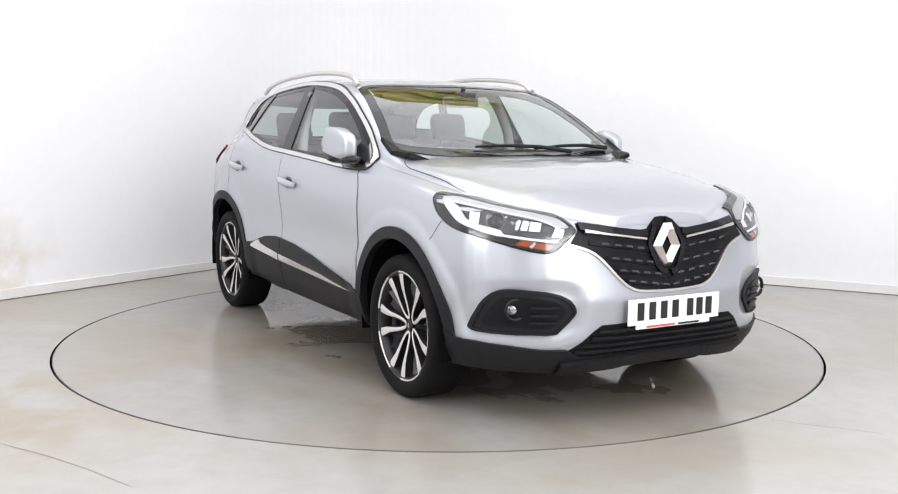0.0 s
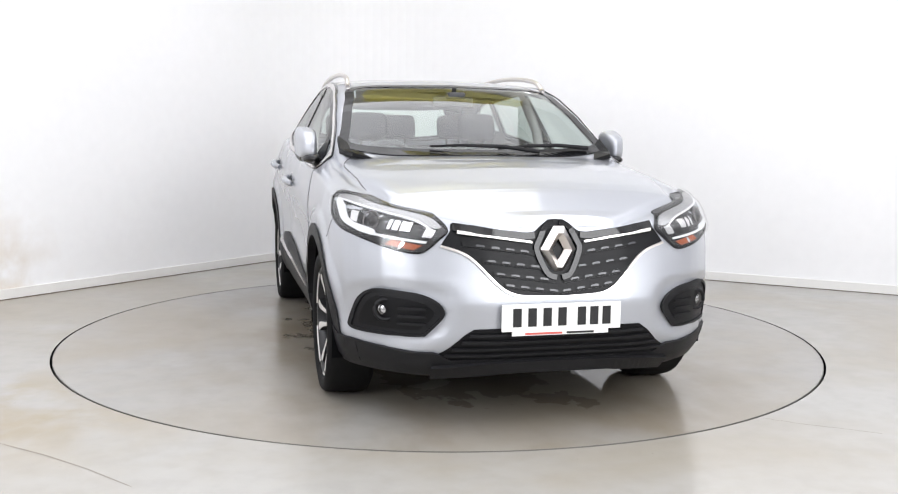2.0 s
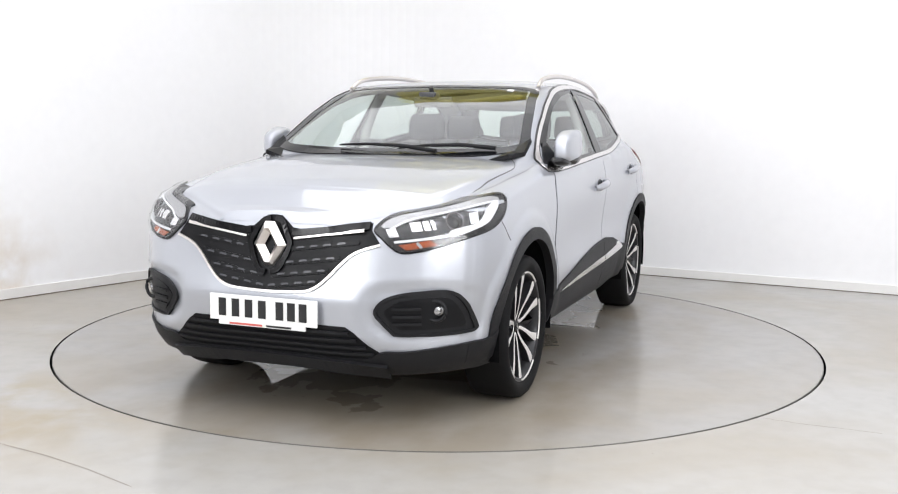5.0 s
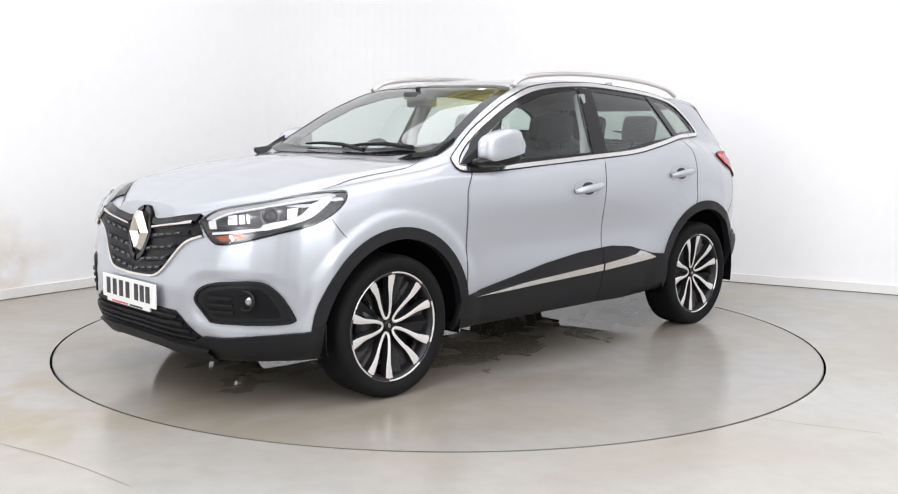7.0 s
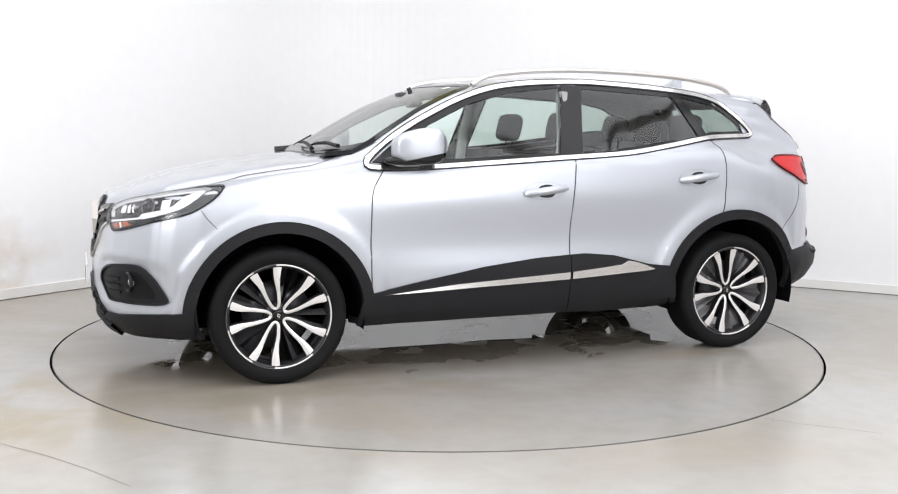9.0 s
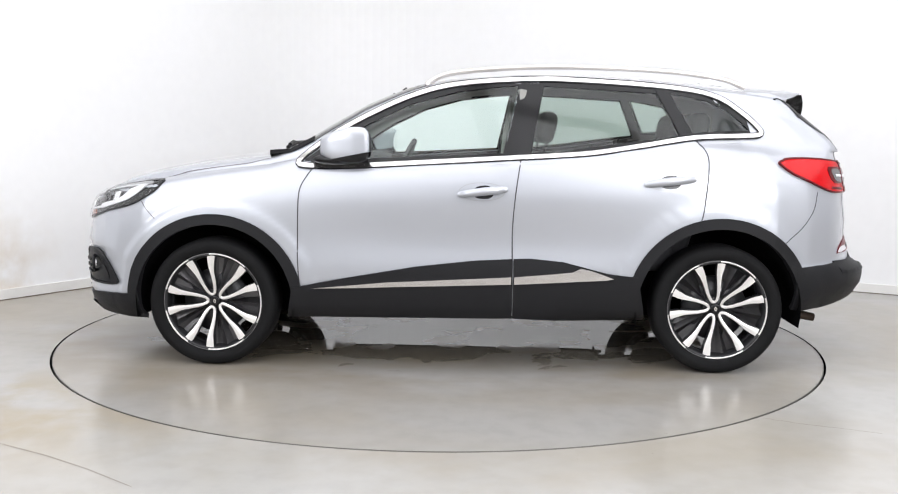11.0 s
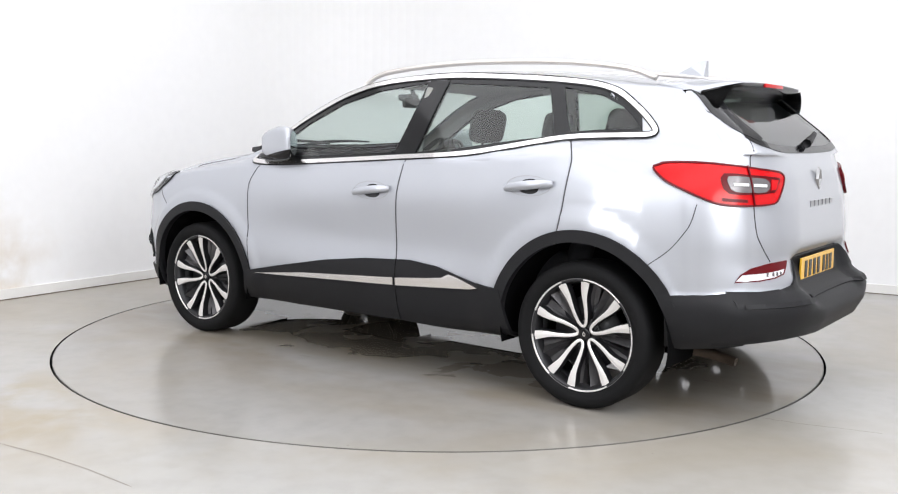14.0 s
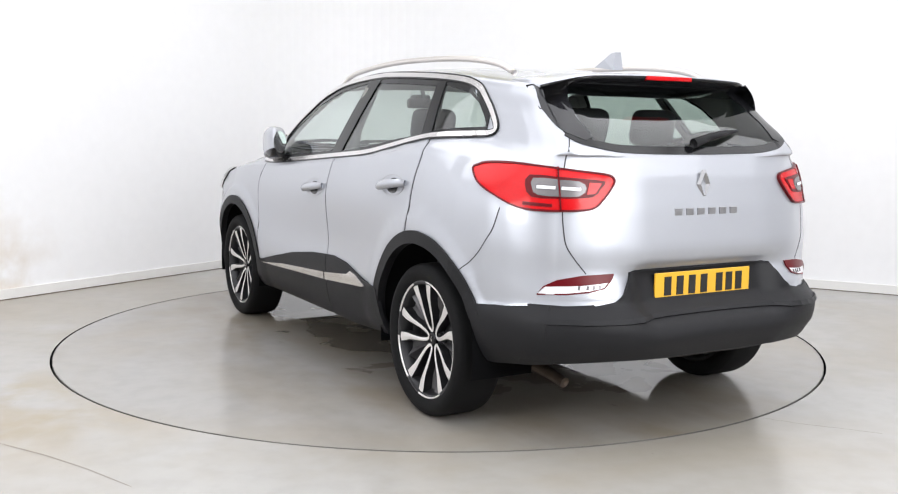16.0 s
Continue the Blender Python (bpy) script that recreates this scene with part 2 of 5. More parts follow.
def curve_through(pts, per=6, closed=False):
    pts = [Vector(p) for p in pts]
    n = len(pts)
    out = []
    for i in range(n if closed else n - 1):
        p1, p2 = pts[i], pts[(i + 1) % n]
        p0 = pts[(i - 1) % n] if closed or i else p1 * 2 - p2
        p3 = pts[(i + 2) % n] if closed or i < n - 2 else p2 * 2 - p1
        for k in range(per):
            t = k / per
            out.append(0.5 * (2 * p1 + (p2 - p0) * t + (2 * p0 - 5 * p1 + 4 * p2 - p3) * t * t + (3 * p1 - p0 - 3 * p2 + p3) * t ** 3))
    if not closed:
        out.append(pts[-1])
    return out


def revolve(bm, profile, axis="x", segments=64):
    """A ring from a profile of (along the axis, radius), closed on itself."""
    rings = []
    for k in range(segments):
        a = 2 * math.pi * k / segments
        rings.append([bm.verts.new((u, r * math.cos(a), r * math.sin(a)) if axis == "x" else (r * math.cos(a), r * math.sin(a), u)) for u, r in profile])
    n = len(profile)
    for k in range(segments):
        a, b = rings[k], rings[(k + 1) % segments]
        for j in range(n):
            bm.faces.new((a[j], a[(j + 1) % n], b[(j + 1) % n], b[j]))
    bmesh.ops.recalc_face_normals(bm, faces=bm.faces)


# ---- the room ----
CORNER = Vector((-1.05, 4.08, 0))
WALL_L, WALL_R = Vector((-0.564, -0.826, 0)), Vector((0.886, -0.463, 0))
ROOM_A, ROOM_B = 13.0, 12.0
P_L, P_R = CORNER + WALL_L * ROOM_A, CORNER + WALL_R * ROOM_B
P_N = CORNER + WALL_L * ROOM_A + WALL_R * ROOM_B
COVE = 1.24


def wall_run(name, pts, height, mat, thick=0.15, z0=0.0):
    """A wall along points on the floor; the room is on the right-hand side of the way."""
    bm = bmesh.new()
    rows = []
    n = len(pts)
    for i, p in enumerate(pts):
        a, b = pts[max(i - 1, 0)], pts[min(i + 1, n - 1)]
        t = (b - a).normalized()
        out = Vector((-t.y, t.x, 0))
        rows.append([bm.verts.new(q) for q in (p + Vector((0, 0, z0)), p + Vector((0, 0, height)), p + out * thick + Vector((0, 0, height)), p + out * thick + Vector((0, 0, z0)))])
    for a, b in zip(rows, rows[1:]):
        for j in range(4):
            bm.faces.new((a[j], b[j], b[(j + 1) % 4], a[(j + 1) % 4]))
    bm.faces.new(rows[0]), bm.faces.new(rows[-1][::-1])
    bmesh.ops.recalc_face_normals(bm, faces=bm.faces)
    ob = part(name, bm, mat)
    for f in ob.data.polygons:
        f.use_smooth = False
    return ob


q0, q1 = CORNER + WALL_L * COVE, CORNER + WALL_R * COVE
cove = [(q0 * (1 - t) ** 2 + CORNER * 2 * t * (1 - t) + q1 * t * t) for t in [k / 24 for k in range(25)]]
back = [P_L] + cove + [P_R]
tagged(wall_run("wall_north", back, CEILING, WALL), "white painted studio wall with a rounded corner", "wall", kind="structure")
tagged(wall_run("wall_east", [P_R, P_N], CEILING, WALL), "plain white painted studio wall", "wall", kind="structure")
tagged(wall_run("wall_south", [P_N, P_L], CEILING, WALL), "plain white painted studio wall", "wall", kind="structure")


def inset(pts, d):
    out = []
    for i, p in enumerate(pts):
        a, b = pts[max(i - 1, 0)], pts[min(i + 1, len(pts) - 1)]
        t = (b - a).normalized()
        out.append(p + Vector((t.y, -t.x, 0)) * d)
    return out
tagged(wall_run("baseboard", inset(back, 0.018), 0.075, WHITE, 0.018), "low white painted skirting board along the wall", "baseboard", kind="structure")

# thin dark brown strip where the skirting board meets the floor
tagged(wall_run("trim", inset(back, 0.0225), 0.005, JOINT, 0.0043), "thin dark brown strip along the foot of the skirting board", "trim", kind="structure")

bm = bmesh.new()
box(bm, (-12, -14, CEILING), (14, 8, CEILING + 0.1))
tagged(part("ceiling", bm, WALL, smooth=False), "white studio ceiling", "ceiling", kind="structure")

R_TABLE = 2.2356
bm = bmesh.new()
SEG = 192
inner_ring = [bm.verts.new(((R_TABLE + 0.006) * math.cos(2 * math.pi * k / SEG), (R_TABLE + 0.006) * math.sin(2 * math.pi * k / SEG), 0)) for k in range(SEG)]
pit_ring = [bm.verts.new((v.co.x, v.co.y, -0.06)) for v in inner_ring]
outer_ring = []
for k in range(SEG):
    c, s = math.cos(2 * math.pi * k / SEG), math.sin(2 * math.pi * k / SEG)
    f = 16 / max(abs(c), abs(s))
    outer_ring.append(bm.verts.new((c * f, s * f, 0)))
for k in range(SEG):
    j = (k + 1) % SEG
    bm.faces.new((inner_ring[k], outer_ring[k], outer_ring[j], inner_ring[j]))
    f = bm.faces.new((pit_ring[k], inner_ring[k], inner_ring[j], pit_ring[j]))
    f.material_index = 1
f = bm.faces.new(pit_ring)
f.material_index = 1
tagged(part("floor", bm, [FLOOR, DARK], smooth=False), "grey painted concrete floor with tan dirt stains", "floor", kind="structure")

def floor_line(pts):
    bm = bmesh.new()
    rows = []
    for x, y in pts:
        rows.append([bm.verts.new((x, y - 0.0016, 0.0006)), bm.verts.new((x, y + 0.0016, 0.0006))])
    for a, b in zip(rows, rows[1:]):
        bm.faces.new((a[0], b[0], b[1], a[1]))
    ob = part("floor_joint", bm, JOINT, bpy.data.objects["floor"], smooth=False)


floor_line([(-1.74, -2.18), (-1.478, -2.327), (-1.273, -2.465), (-1.047, -2.641)])
floor_line([(1.455, -1.73), (1.596, -1.811), (1.768, -1.877), (1.89, -1.936)])
bm = bmesh.new()
rings = []
for r, z in ((0.4, 0), (1.2, 0), (R_TABLE - 0.009, 0), (R_TABLE - 0.006, -0.003), (R_TABLE - 0.006, -0.05)):
    rings.append([bm.verts.new((r * math.cos(2 * math.pi * k / SEG), r * math.sin(2 * math.pi * k / SEG), z)) for k in range(SEG)])
bm.faces.new(rings[0])
for a, b in zip(rings, rings[1:]):
    for k in range(SEG):
        f = bm.faces.new((a[k], b[k], b[(k + 1) % SEG], a[(k + 1) % SEG]))
        f.material_index = int(b[k].co.z < -0.001)
turntable = tagged(part("turntable", bm, [TABLE, DARK], smooth=False), "round grey painted floor turntable, wet and streaked, with shade painted under the car", "turntable")


bm = bmesh.new()
revolve(bm, [(0.0004, R_TABLE - 0.0085), (0.0008, R_TABLE - 0.0055), (-0.02, R_TABLE - 0.0055), (-0.02, R_TABLE - 0.0085)], "z", SEG)
part("edge_ring", bm, RIM_STEEL, turntable, "thin worn steel edge ring")


def ceiling_light(w, d):
    root = new("ceiling_light")
    for lo, hi in (((-w, -d, -0.05), (w, -d + 0.04, 0)), ((-w, d - 0.04, -0.05), (w, d, 0)), ((-w, -d + 0.04, -0.05), (-w + 0.04, d - 0.04, 0)), ((w - 0.04, -d + 0.04, -0.05), (w, d - 0.04, 0))):
        bm = bmesh.new()
        box(bm, lo, hi)
        part("frame", bm, WHITE, root, smooth=False)
    return tagged(root, "large white ceiling light panel", "ceiling light", "ceiling lights")


for lx, ly, sx, sy in LIGHT_SPOTS:
    ceiling_light(sx / 2 + 0.05, sy / 2 + 0.05).matrix_basis = pose(lx, ly, CEILING - 0.001)

def softbox(lx, ly, lz):
    root = new("softbox")
    m = look((lx, ly, lz), (0, 0.6, 1.3))
    bm = bmesh.new()
    front = [bm.verts.new(m @ Vector((a * 1.23, b * 0.98, 0.01))) for a, b in ((-1, -1), (1, -1), (1, 1), (-1, 1))]
    rear = [bm.verts.new(m @ Vector((a * 0.2, b * 0.2, 0.5))) for a, b in ((-1, -1), (1, -1), (1, 1), (-1, 1))]
    bm.faces.new(rear)
    for k in range(4):
        bm.faces.new((front[k], front[(k + 1) % 4], rear[(k + 1) % 4], rear[k]))
    part("hood", bm, PLASTIC, root, smooth=False)
    bm = bmesh.new()
    tube(bm, [m @ Vector((0, 0, 0.5)), (m @ Vector((0, 0, 0.6))).xy.to_3d() + Vector((0, 0, 0.0))], 0.02, 10)
    part("stand", bm, PLASTIC, root)
    return tagged(root, "black softbox lamp on a stand", "softbox", "softboxes")


for lx, ly, lz, watts in SOFTBOXES:
    softbox(lx, ly, lz)
# unseen beams of guessed form, added to give the windscreen its yellow reflection
for y0 in (2.24, 2.68, 3.12):
    bm = bmesh.new()
    box(bm, (-0.9, y0, CEILING - 0.035), (1.2, y0 + 0.26, CEILING - 0.001), 0.005)
    box(bm, (-0.9, y0 + 0.115, CEILING - 0.28), (1.2, y0 + 0.145, CEILING - 0.035))
    box(bm, (-0.9, y0, CEILING - 0.31), (1.2, y0 + 0.26, CEILING - 0.28), 0.005)
    tagged(part("reflected_beam", bm, YELLOW, smooth=False), "unseen yellow beam added under the ceiling to reflect in the windscreen", "beam", "ceiling beams")


# ---- the car: x to its left, -y ahead, z up, ground at 0 ----
car = tagged(new("car"), "silver five-door crossover car with black lower cladding, parked on the turntable", "car")

STATIONS = np.concatenate([np.linspace(-2.235, -2.1, 20)[:-1], np.linspace(-2.1, -1.9, 30)[:-1], np.linspace(-1.9, 1.9, 300)[:-1], np.linspace(1.9, 2.1, 12)[:-1], np.linspace(2.1, 2.245, 16)])


def along(ys, vs, passes=2):
    v = np.interp(STATIONS, ys, vs)
    for _ in range(passes):
        w = v.copy()
        w[1:-1] = (v[:-2] + 2 * v[1:-1] + v[2:]) / 4
        v = w
    return v


PLAN = along([-2.235, -2.225, -2.20, -2.15, -2.1, -2.05, -1.95, -1.85, -1.7, -1.4, -1.0, 0, 1.0, 1.4, 1.65, 1.85, 1.97, 2.07, 2.15, 2.2, 2.23, 2.245],
             [0.30, 0.38, 0.48, 0.59, 0.66, 0.715, 0.797, 0.853, 0.896, 0.908, 0.905, 0.905, 0.912, 0.915, 0.90, 0.855, 0.80, 0.73, 0.635, 0.55, 0.45, 0.34])
BELT = along([-2.235, -2.1, -1.9, -1.6, -1.3, -1.0, -0.7, -0.26, 0.2, 0.62, 0.9, 1.19, 1.5, 1.8, 2.245],
             [0.83, 0.87, 0.915, 0.965, 1.005, 1.04, 1.05, 1.075, 1.105, 1.13, 1.17, 1.215, 1.225, 1.20, 1.17], 6)
TOP_Z = along([-2.235, -2.1, -1.9, -1.6, -1.3, -1.05, -0.88, -0.72, -0.535, -0.29, -0.05, 0.3, 0.6, 1.05, 1.35, 1.7, 2.245],
              [0.875, 0.91, 0.955, 1.01, 1.05, 1.08, 1.12, 1.21, 1.32, 1.435, 1.50, 1.53, 1.527, 1.50, 1.475, 1.455, 1.42], 6)
TOP_W = along([-2.235, -1.9, -1.5, -1.1, -0.88, -0.72, -0.535, -0.29, -0.05, 0.3, 1.05, 1.5, 1.9, 2.07, 2.15, 2.2, 2.245],
              [0.26, 0.66, 0.735, 0.76, 0.765, 0.745, 0.715, 0.68, 0.655, 0.64, 0.622, 0.605, 0.597, 0.588, 0.578, 0.56, 0.50], 4)
MID_Z = along([-2.235, -2.15, -2.1, -1.95, -1.8, -1.5, -1.2, -1.02, -0.76, -0.55, -0.34, -0.13, 0.3, 0.8, 1.4, 1.8, 2.245],
              [0.905, 0.918, 0.935, 0.985, 1.025, 1.075, 1.11, 1.125, 1.29, 1.41, 1.495, 1.545, 1.575, 1.57, 1.54, 1.515, 1.485], 4)
BELT_W = along([-2.235, 0.5, 1.0, 1.3, 1.54, 1.7, 1.85, 1.97, 2.07, 2.15, 2.245], [0.945, 0.945, 0.905, 0.85, 0.785, 0.785, 0.795, 0.83, 0.877, 0.94, 0.95], 4)
BELT_HALF = np.where(STATIONS < 1.54, PLAN * BELT_W, np.interp(STATIONS, [1.54, 1.7, 1.85, 1.97, 2.07, 2.15, 2.2, 2.245], [0.716, 0.70, 0.69, 0.68, 0.66, 0.635, 0.605, 0.49]))
LOW = along([-2.235, -2.1, -1.8, -0.9, 0.5, 1.7, 2.0, 2.245], [0.27, 0.245, 0.24, 0.26, 0.26, 0.31, 0.335, 0.385], 4)


def lean(y, z):
    """How far the nose and the tail lean back at the height z."""
    front = np.interp(z, [0.2, 0.3, 0.4, 0.55, 0.66, 0.83, 0.95, 1.1], [0.10, 0.045, 0.01, 0.0, 0.03, 0.065, 0.11, 0.16])
    rear = np.interp(z, [0.25, 0.3, 0.38, 0.46, 0.52, 0.555, 0.575, 0.7, 0.8, 0.95, 1.07, 1.17, 1.24, 1.36, 1.45, 1.52], [-0.24, -0.16, -0.06, -0.02, -0.02, -0.05, -0.10, -0.105, -0.10, -0.12, -0.15, -0.2, -0.275, -0.43, -0.53, -0.6])
    f = np.clip((-1.3 - y) / 0.93, 0, 1) ** 1.3
    r = np.clip((y - 1.0) / 1.245, 0, 1) ** 1.2
    return front * f + rear * r


def nose(y):
    """How far the front end is drawn in towards its middle."""
    return 0.063 * np.clip((-1.8 - y) / 0.435, 0, 1) ** 2


def flare(y, z):
    """The raised lip of the wings round the wheels."""
    out = 0.0
    for y0, r in ((-1.312, 0.535), (1.323, 0.548)):
        t = min(max((r + 0.02 - math.hypot(y - y0, z - 0.337)) / 0.034, 0), 1)
        out = max(out, t * t * (3 - 2 * t))
    return 0.011 * out


def section(i):
    w, zb, zt, wt, zm, low = PLAN[i], BELT[i], TOP_Z[i], TOP_W[i], MID_Z[i], LOW[i]
    bw, half = BELT_W[i], BELT_HALF[i]
    wt = min(wt, half - 0.012)
    door = math.exp(-((STATIONS[i] - 0.05) / 0.95) ** 4)
    pts = [(0, low - 0.02), (w * 0.55, low - 0.02), (w * 0.88, low), (w * 0.955, low + 0.06), (w * (0.985 + 0.005 * door), 0.5), (w * (1 - 0.022 * door), 0.68), (w * (0.992 + 0.008 * door), (0.66 + zb) / 2 + 0.03),
           (w * (0.968 + (bw - 0.945) * 0.35), zb - 0.035 - (0.945 - bw) * 0.42), (half, zb), (wt + (half - wt) * 0.48, zb + (zt - zb) * 0.55), (wt + 0.012, zt - 0.02), (wt * 0.93, zt + (zm - zt) * 0.38), (wt * 0.55, zt + (zm - zt) * 0.83), (0, zm)]
    out = curve_through([(a, b, 0) for a, b in pts], 9)
    y0 = STATIONS[i] + nose(STATIONS[i])
    return [(max(p.x, 0) + (flare(y0, p.y) if p.x > 0.7 else 0), y0 + lean(STATIONS[i], p.y), p.y) for p in out]


def smooth_step(v, lo, hi):
    t = min(max((v - lo) / (hi - lo), 0), 1)
    return t * t * (3 - 2 * t)


def hollow(co):
    """How far the skin is pressed in round the fog lamps, on the tailgate and behind the rear plate."""
    x, y, z = abs(co.x), co.y, co.z
    if y < -1.75:
        q = (abs((x - 0.66 - 0.15 * (0.5 - z)) / 0.185) ** 3 + abs((z - 0.502) / 0.105) ** 3) ** (1 / 3)
        return 0.02 * smooth_step(q, 1.3, 0.95) * smooth_step(x, 0.4, 0.47)
    if y > 1.85:
        gate = 0.03 * smooth_step(y, 1.9, 2.15) * smooth_step(z, 0.6, 0.72)
        dent = 0.055 * smooth_step(x, 0.43, 0.33) * smooth_step(z, 0.485, 0.53) * smooth_step(z, 0.745, 0.70)
        return -gate - dent
    return 0.0


def shell_mesh():
    bm = bmesh.new()
    rows = []
    for i in range(len(STATIONS)):
        half = section(i)
        left = [bm.verts.new(p) for p in half]
        right = [left[0]] + [bm.verts.new((-p[0], p[1], p[2])) for p in half[1:-1]] + [left[-1]]
        rows.append((left, right))
    for (la, ra), (lb, rb) in zip(rows, rows[1:]):
        for j in range(len(la) - 1):
            bm.faces.new((la[j], lb[j], lb[j + 1], la[j + 1]))
            bm.faces.new((ra[j + 1], rb[j + 1], rb[j], ra[j]))
    COLS = 24
    for (left, right), flip in ((rows[0], False), (rows[-1], True)):
        prev = None
        for a, b in zip(left, right):
            if a is b:
                line = [a] * (COLS + 1)
            else:
                line = [a] + [bm.verts.new(a.co.lerp(b.co, k / COLS)) for k in range(1, COLS)] + [b]
            if prev:
                for k in range(COLS):
                    q = list(dict.fromkeys((prev[k], prev[k + 1], line[k + 1], line[k])))
                    if len(q) > 2:
                        bm.faces.new(q)
            prev = line
    for v in bm.verts:
        v.co.y += hollow(v.co)
    bmesh.ops.recalc_face_normals(bm, faces=bm.faces)
    return bm


shell = shell_mesh()
shell.faces.ensure_lookup_table()
SURFACE = BVHTree.FromBMesh(shell)


def on_body(p, d):
    """The place and outward normal where the line through p along d meets the body."""
    loc, n, _, _ = SURFACE.ray_cast(p - d * 4, d)
    if loc is None or (loc - p).length > 0.6:
        loc, n, _, _ = SURFACE.find_nearest(p)
    if n.dot(d) > 0:
        n = -n
    return loc, n


def patch(name, pts, d, mat, parent=None, off=0.003, depth=0.012, step=0.045, label="", lift=None):
    """A panel on the body: the outline pts laid on it along d, off proud of it, with a rim of that depth."""
    d = Vector(d).normalized()
    u = (d.cross(Vector((0, 0, 1))) if abs(d.z) < 0.9 else Vector((1, 0, 0)))
    u = (u - d * u.dot(d)).normalized()
    v = d.cross(u).normalized()
    pts = [Vector(p) for p in pts]
    mean = sum((p.dot(d) for p in pts)) / len(pts)
    bm = bmesh.new()
    bm.faces.new([bm.verts.new((p.dot(u), p.dot(v), 0)) for p in pts])
    for ax in (0, 1):
        lo, hi = min(q.co[ax] for q in bm.verts), max(q.co[ax] for q in bm.verts)
        for k in range(1, int((hi - lo) / step) + 1):
            c, n = [0, 0, 0], [0, 0, 0]
            c[ax], n[ax] = lo + k * step - step * 0.37, 1
            bmesh.ops.bisect_plane(bm, geom=bm.verts[:] + bm.edges[:] + bm.faces[:], dist=1e-5, plane_co=c, plane_no=n)
    bmesh.ops.triangulate(bm, faces=bm.faces[:])
    normals = {}
    for q in bm.verts:
        loc, n = on_body(u * q.co.x + v * q.co.y + d * mean, d)
        q.co = loc + n * (off + (lift(loc) if lift else 0))
        normals[q] = n
    for f in bm.faces:
        f.normal_update()
        if f.normal.dot(d) > 0:
            f.normal_flip()
    rim = [e for e in bm.edges if e.is_boundary]
    for e in rim:
        a, b = e.verts
        quad = [bm.verts.new(a.co), bm.verts.new(b.co), bm.verts.new(b.co - normals[b] * depth), bm.verts.new(a.co - normals[a] * depth)]
        bm.faces.new(quad)
    return part(name, bm, mat, parent or car, label)


def ribbon(name, pts, d, width, mat, parent=None, off=0.005, depth=0.006, per=6, closed=False, label="", curve=True):
    """A strip on the body along a line of points."""
    d = Vector(d).normalized()
    line = curve_through(pts, per, closed) if curve else [Vector(p) for p in pts]
    n = len(line)
    bm = bmesh.new()
    cross = []
    for i, p in enumerate(line):
        a = line[(i - 1) % n] if closed or i else p
        b = line[(i + 1) % n] if closed or i < n - 1 else p
        t = b - a
        t = (t - d * t.dot(d)).normalized()
        side = d.cross(t).normalized()
        w = width[min(i * len(width) // n, len(width) - 1)] if isinstance(width, (list, tuple)) else width
        quad = []
        for k, h in ((-0.5, -depth), (-0.5, 0), (0.5, 0), (0.5, -depth)):
            loc, nn = on_body(p + side * w * k, d)
            quad.append(bm.verts.new(loc + nn * (off + h)))
        cross.append(quad)
    for i in range(n if closed else n - 1):
        a, b = cross[i], cross[(i + 1) % n]
        for j in range(3):
            bm.faces.new((a[j], b[j], b[j + 1], a[j + 1]))
    bmesh.ops.recalc_face_normals(bm, faces=bm.faces)
    if bm.faces and sum(f.normal.dot(d) for f in bm.faces) > 0:
        for f in bm.faces:
            f.normal_flip()
    return part(name, bm, mat, parent or car, label, smooth=False)


def side_pts(yz, s, x=0.85):
    return [(s * x, y, z) for y, z in yz]


def inside(p, poly):
    hit, n = False, len(poly)
    for i in range(n):
        (ax, ay), (bx, by) = poly[i], poly[(i + 1) % n]
        if (ay > p[1]) != (by > p[1]) and p[0] < (bx - ax) * (p[1] - ay) / (by - ay) + ax:
            hit = not hit
    return hit


def flat(pts, per=5, closed=True):
    return [(p.x, p.y) for p in curve_through([(a, b, 0) for a, b in pts], per, closed)]


# outlines in side view (y, z)
FRONT_WIN = [(-0.80, 1.085), (-0.60, 1.078), (-0.264, 1.094), (0.205, 1.122), (0.29, 1.495), (0.12, 1.493), (-0.046, 1.472), (-0.289, 1.405), (-0.52, 1.295), (-0.70, 1.18)]
REAR_WIN = [(0.325, 1.130), (0.62, 1.150), (0.93, 1.193), (1.125, 1.226), (1.01, 1.472), (0.611, 1.497), (0.40, 1.499)]
QUARTER_WIN = [(1.17, 1.237), (1.30, 1.243), (1.50, 1.252), (1.47, 1.32), (1.39, 1.385), (1.28, 1.437), (1.06, 1.468)]
DLO = [(-0.87, 1.082), (-0.80, 1.058), (-0.60, 1.060), (-0.264, 1.080), (0.21, 1.110), (0.62, 1.137), (0.90, 1.178), (1.185, 1.224), (1.44, 1.236), (1.545, 1.243),
       (1.552, 1.275), (1.455, 1.365), (1.309, 1.450), (1.049, 1.492), (0.611, 1.520), (0.314, 1.523), (-0.046, 1.494), (-0.289, 1.430), (-0.535, 1.316), (-0.723, 1.205)]
SCREEN_XY = [(0, -1.0), (0.35, -0.985), (0.60, -0.93), (0.705, -0.85), (0.68, -0.70), (0.62, -0.42), (0.565, -0.24), (0.3, -0.27), (0, -0.28), (-0.3, -0.27), (-0.565, -0.24), (-0.62, -0.42), (-0.68, -0.70), (-0.705, -0.85), (-0.60, -0.93), (-0.35, -0.985)]
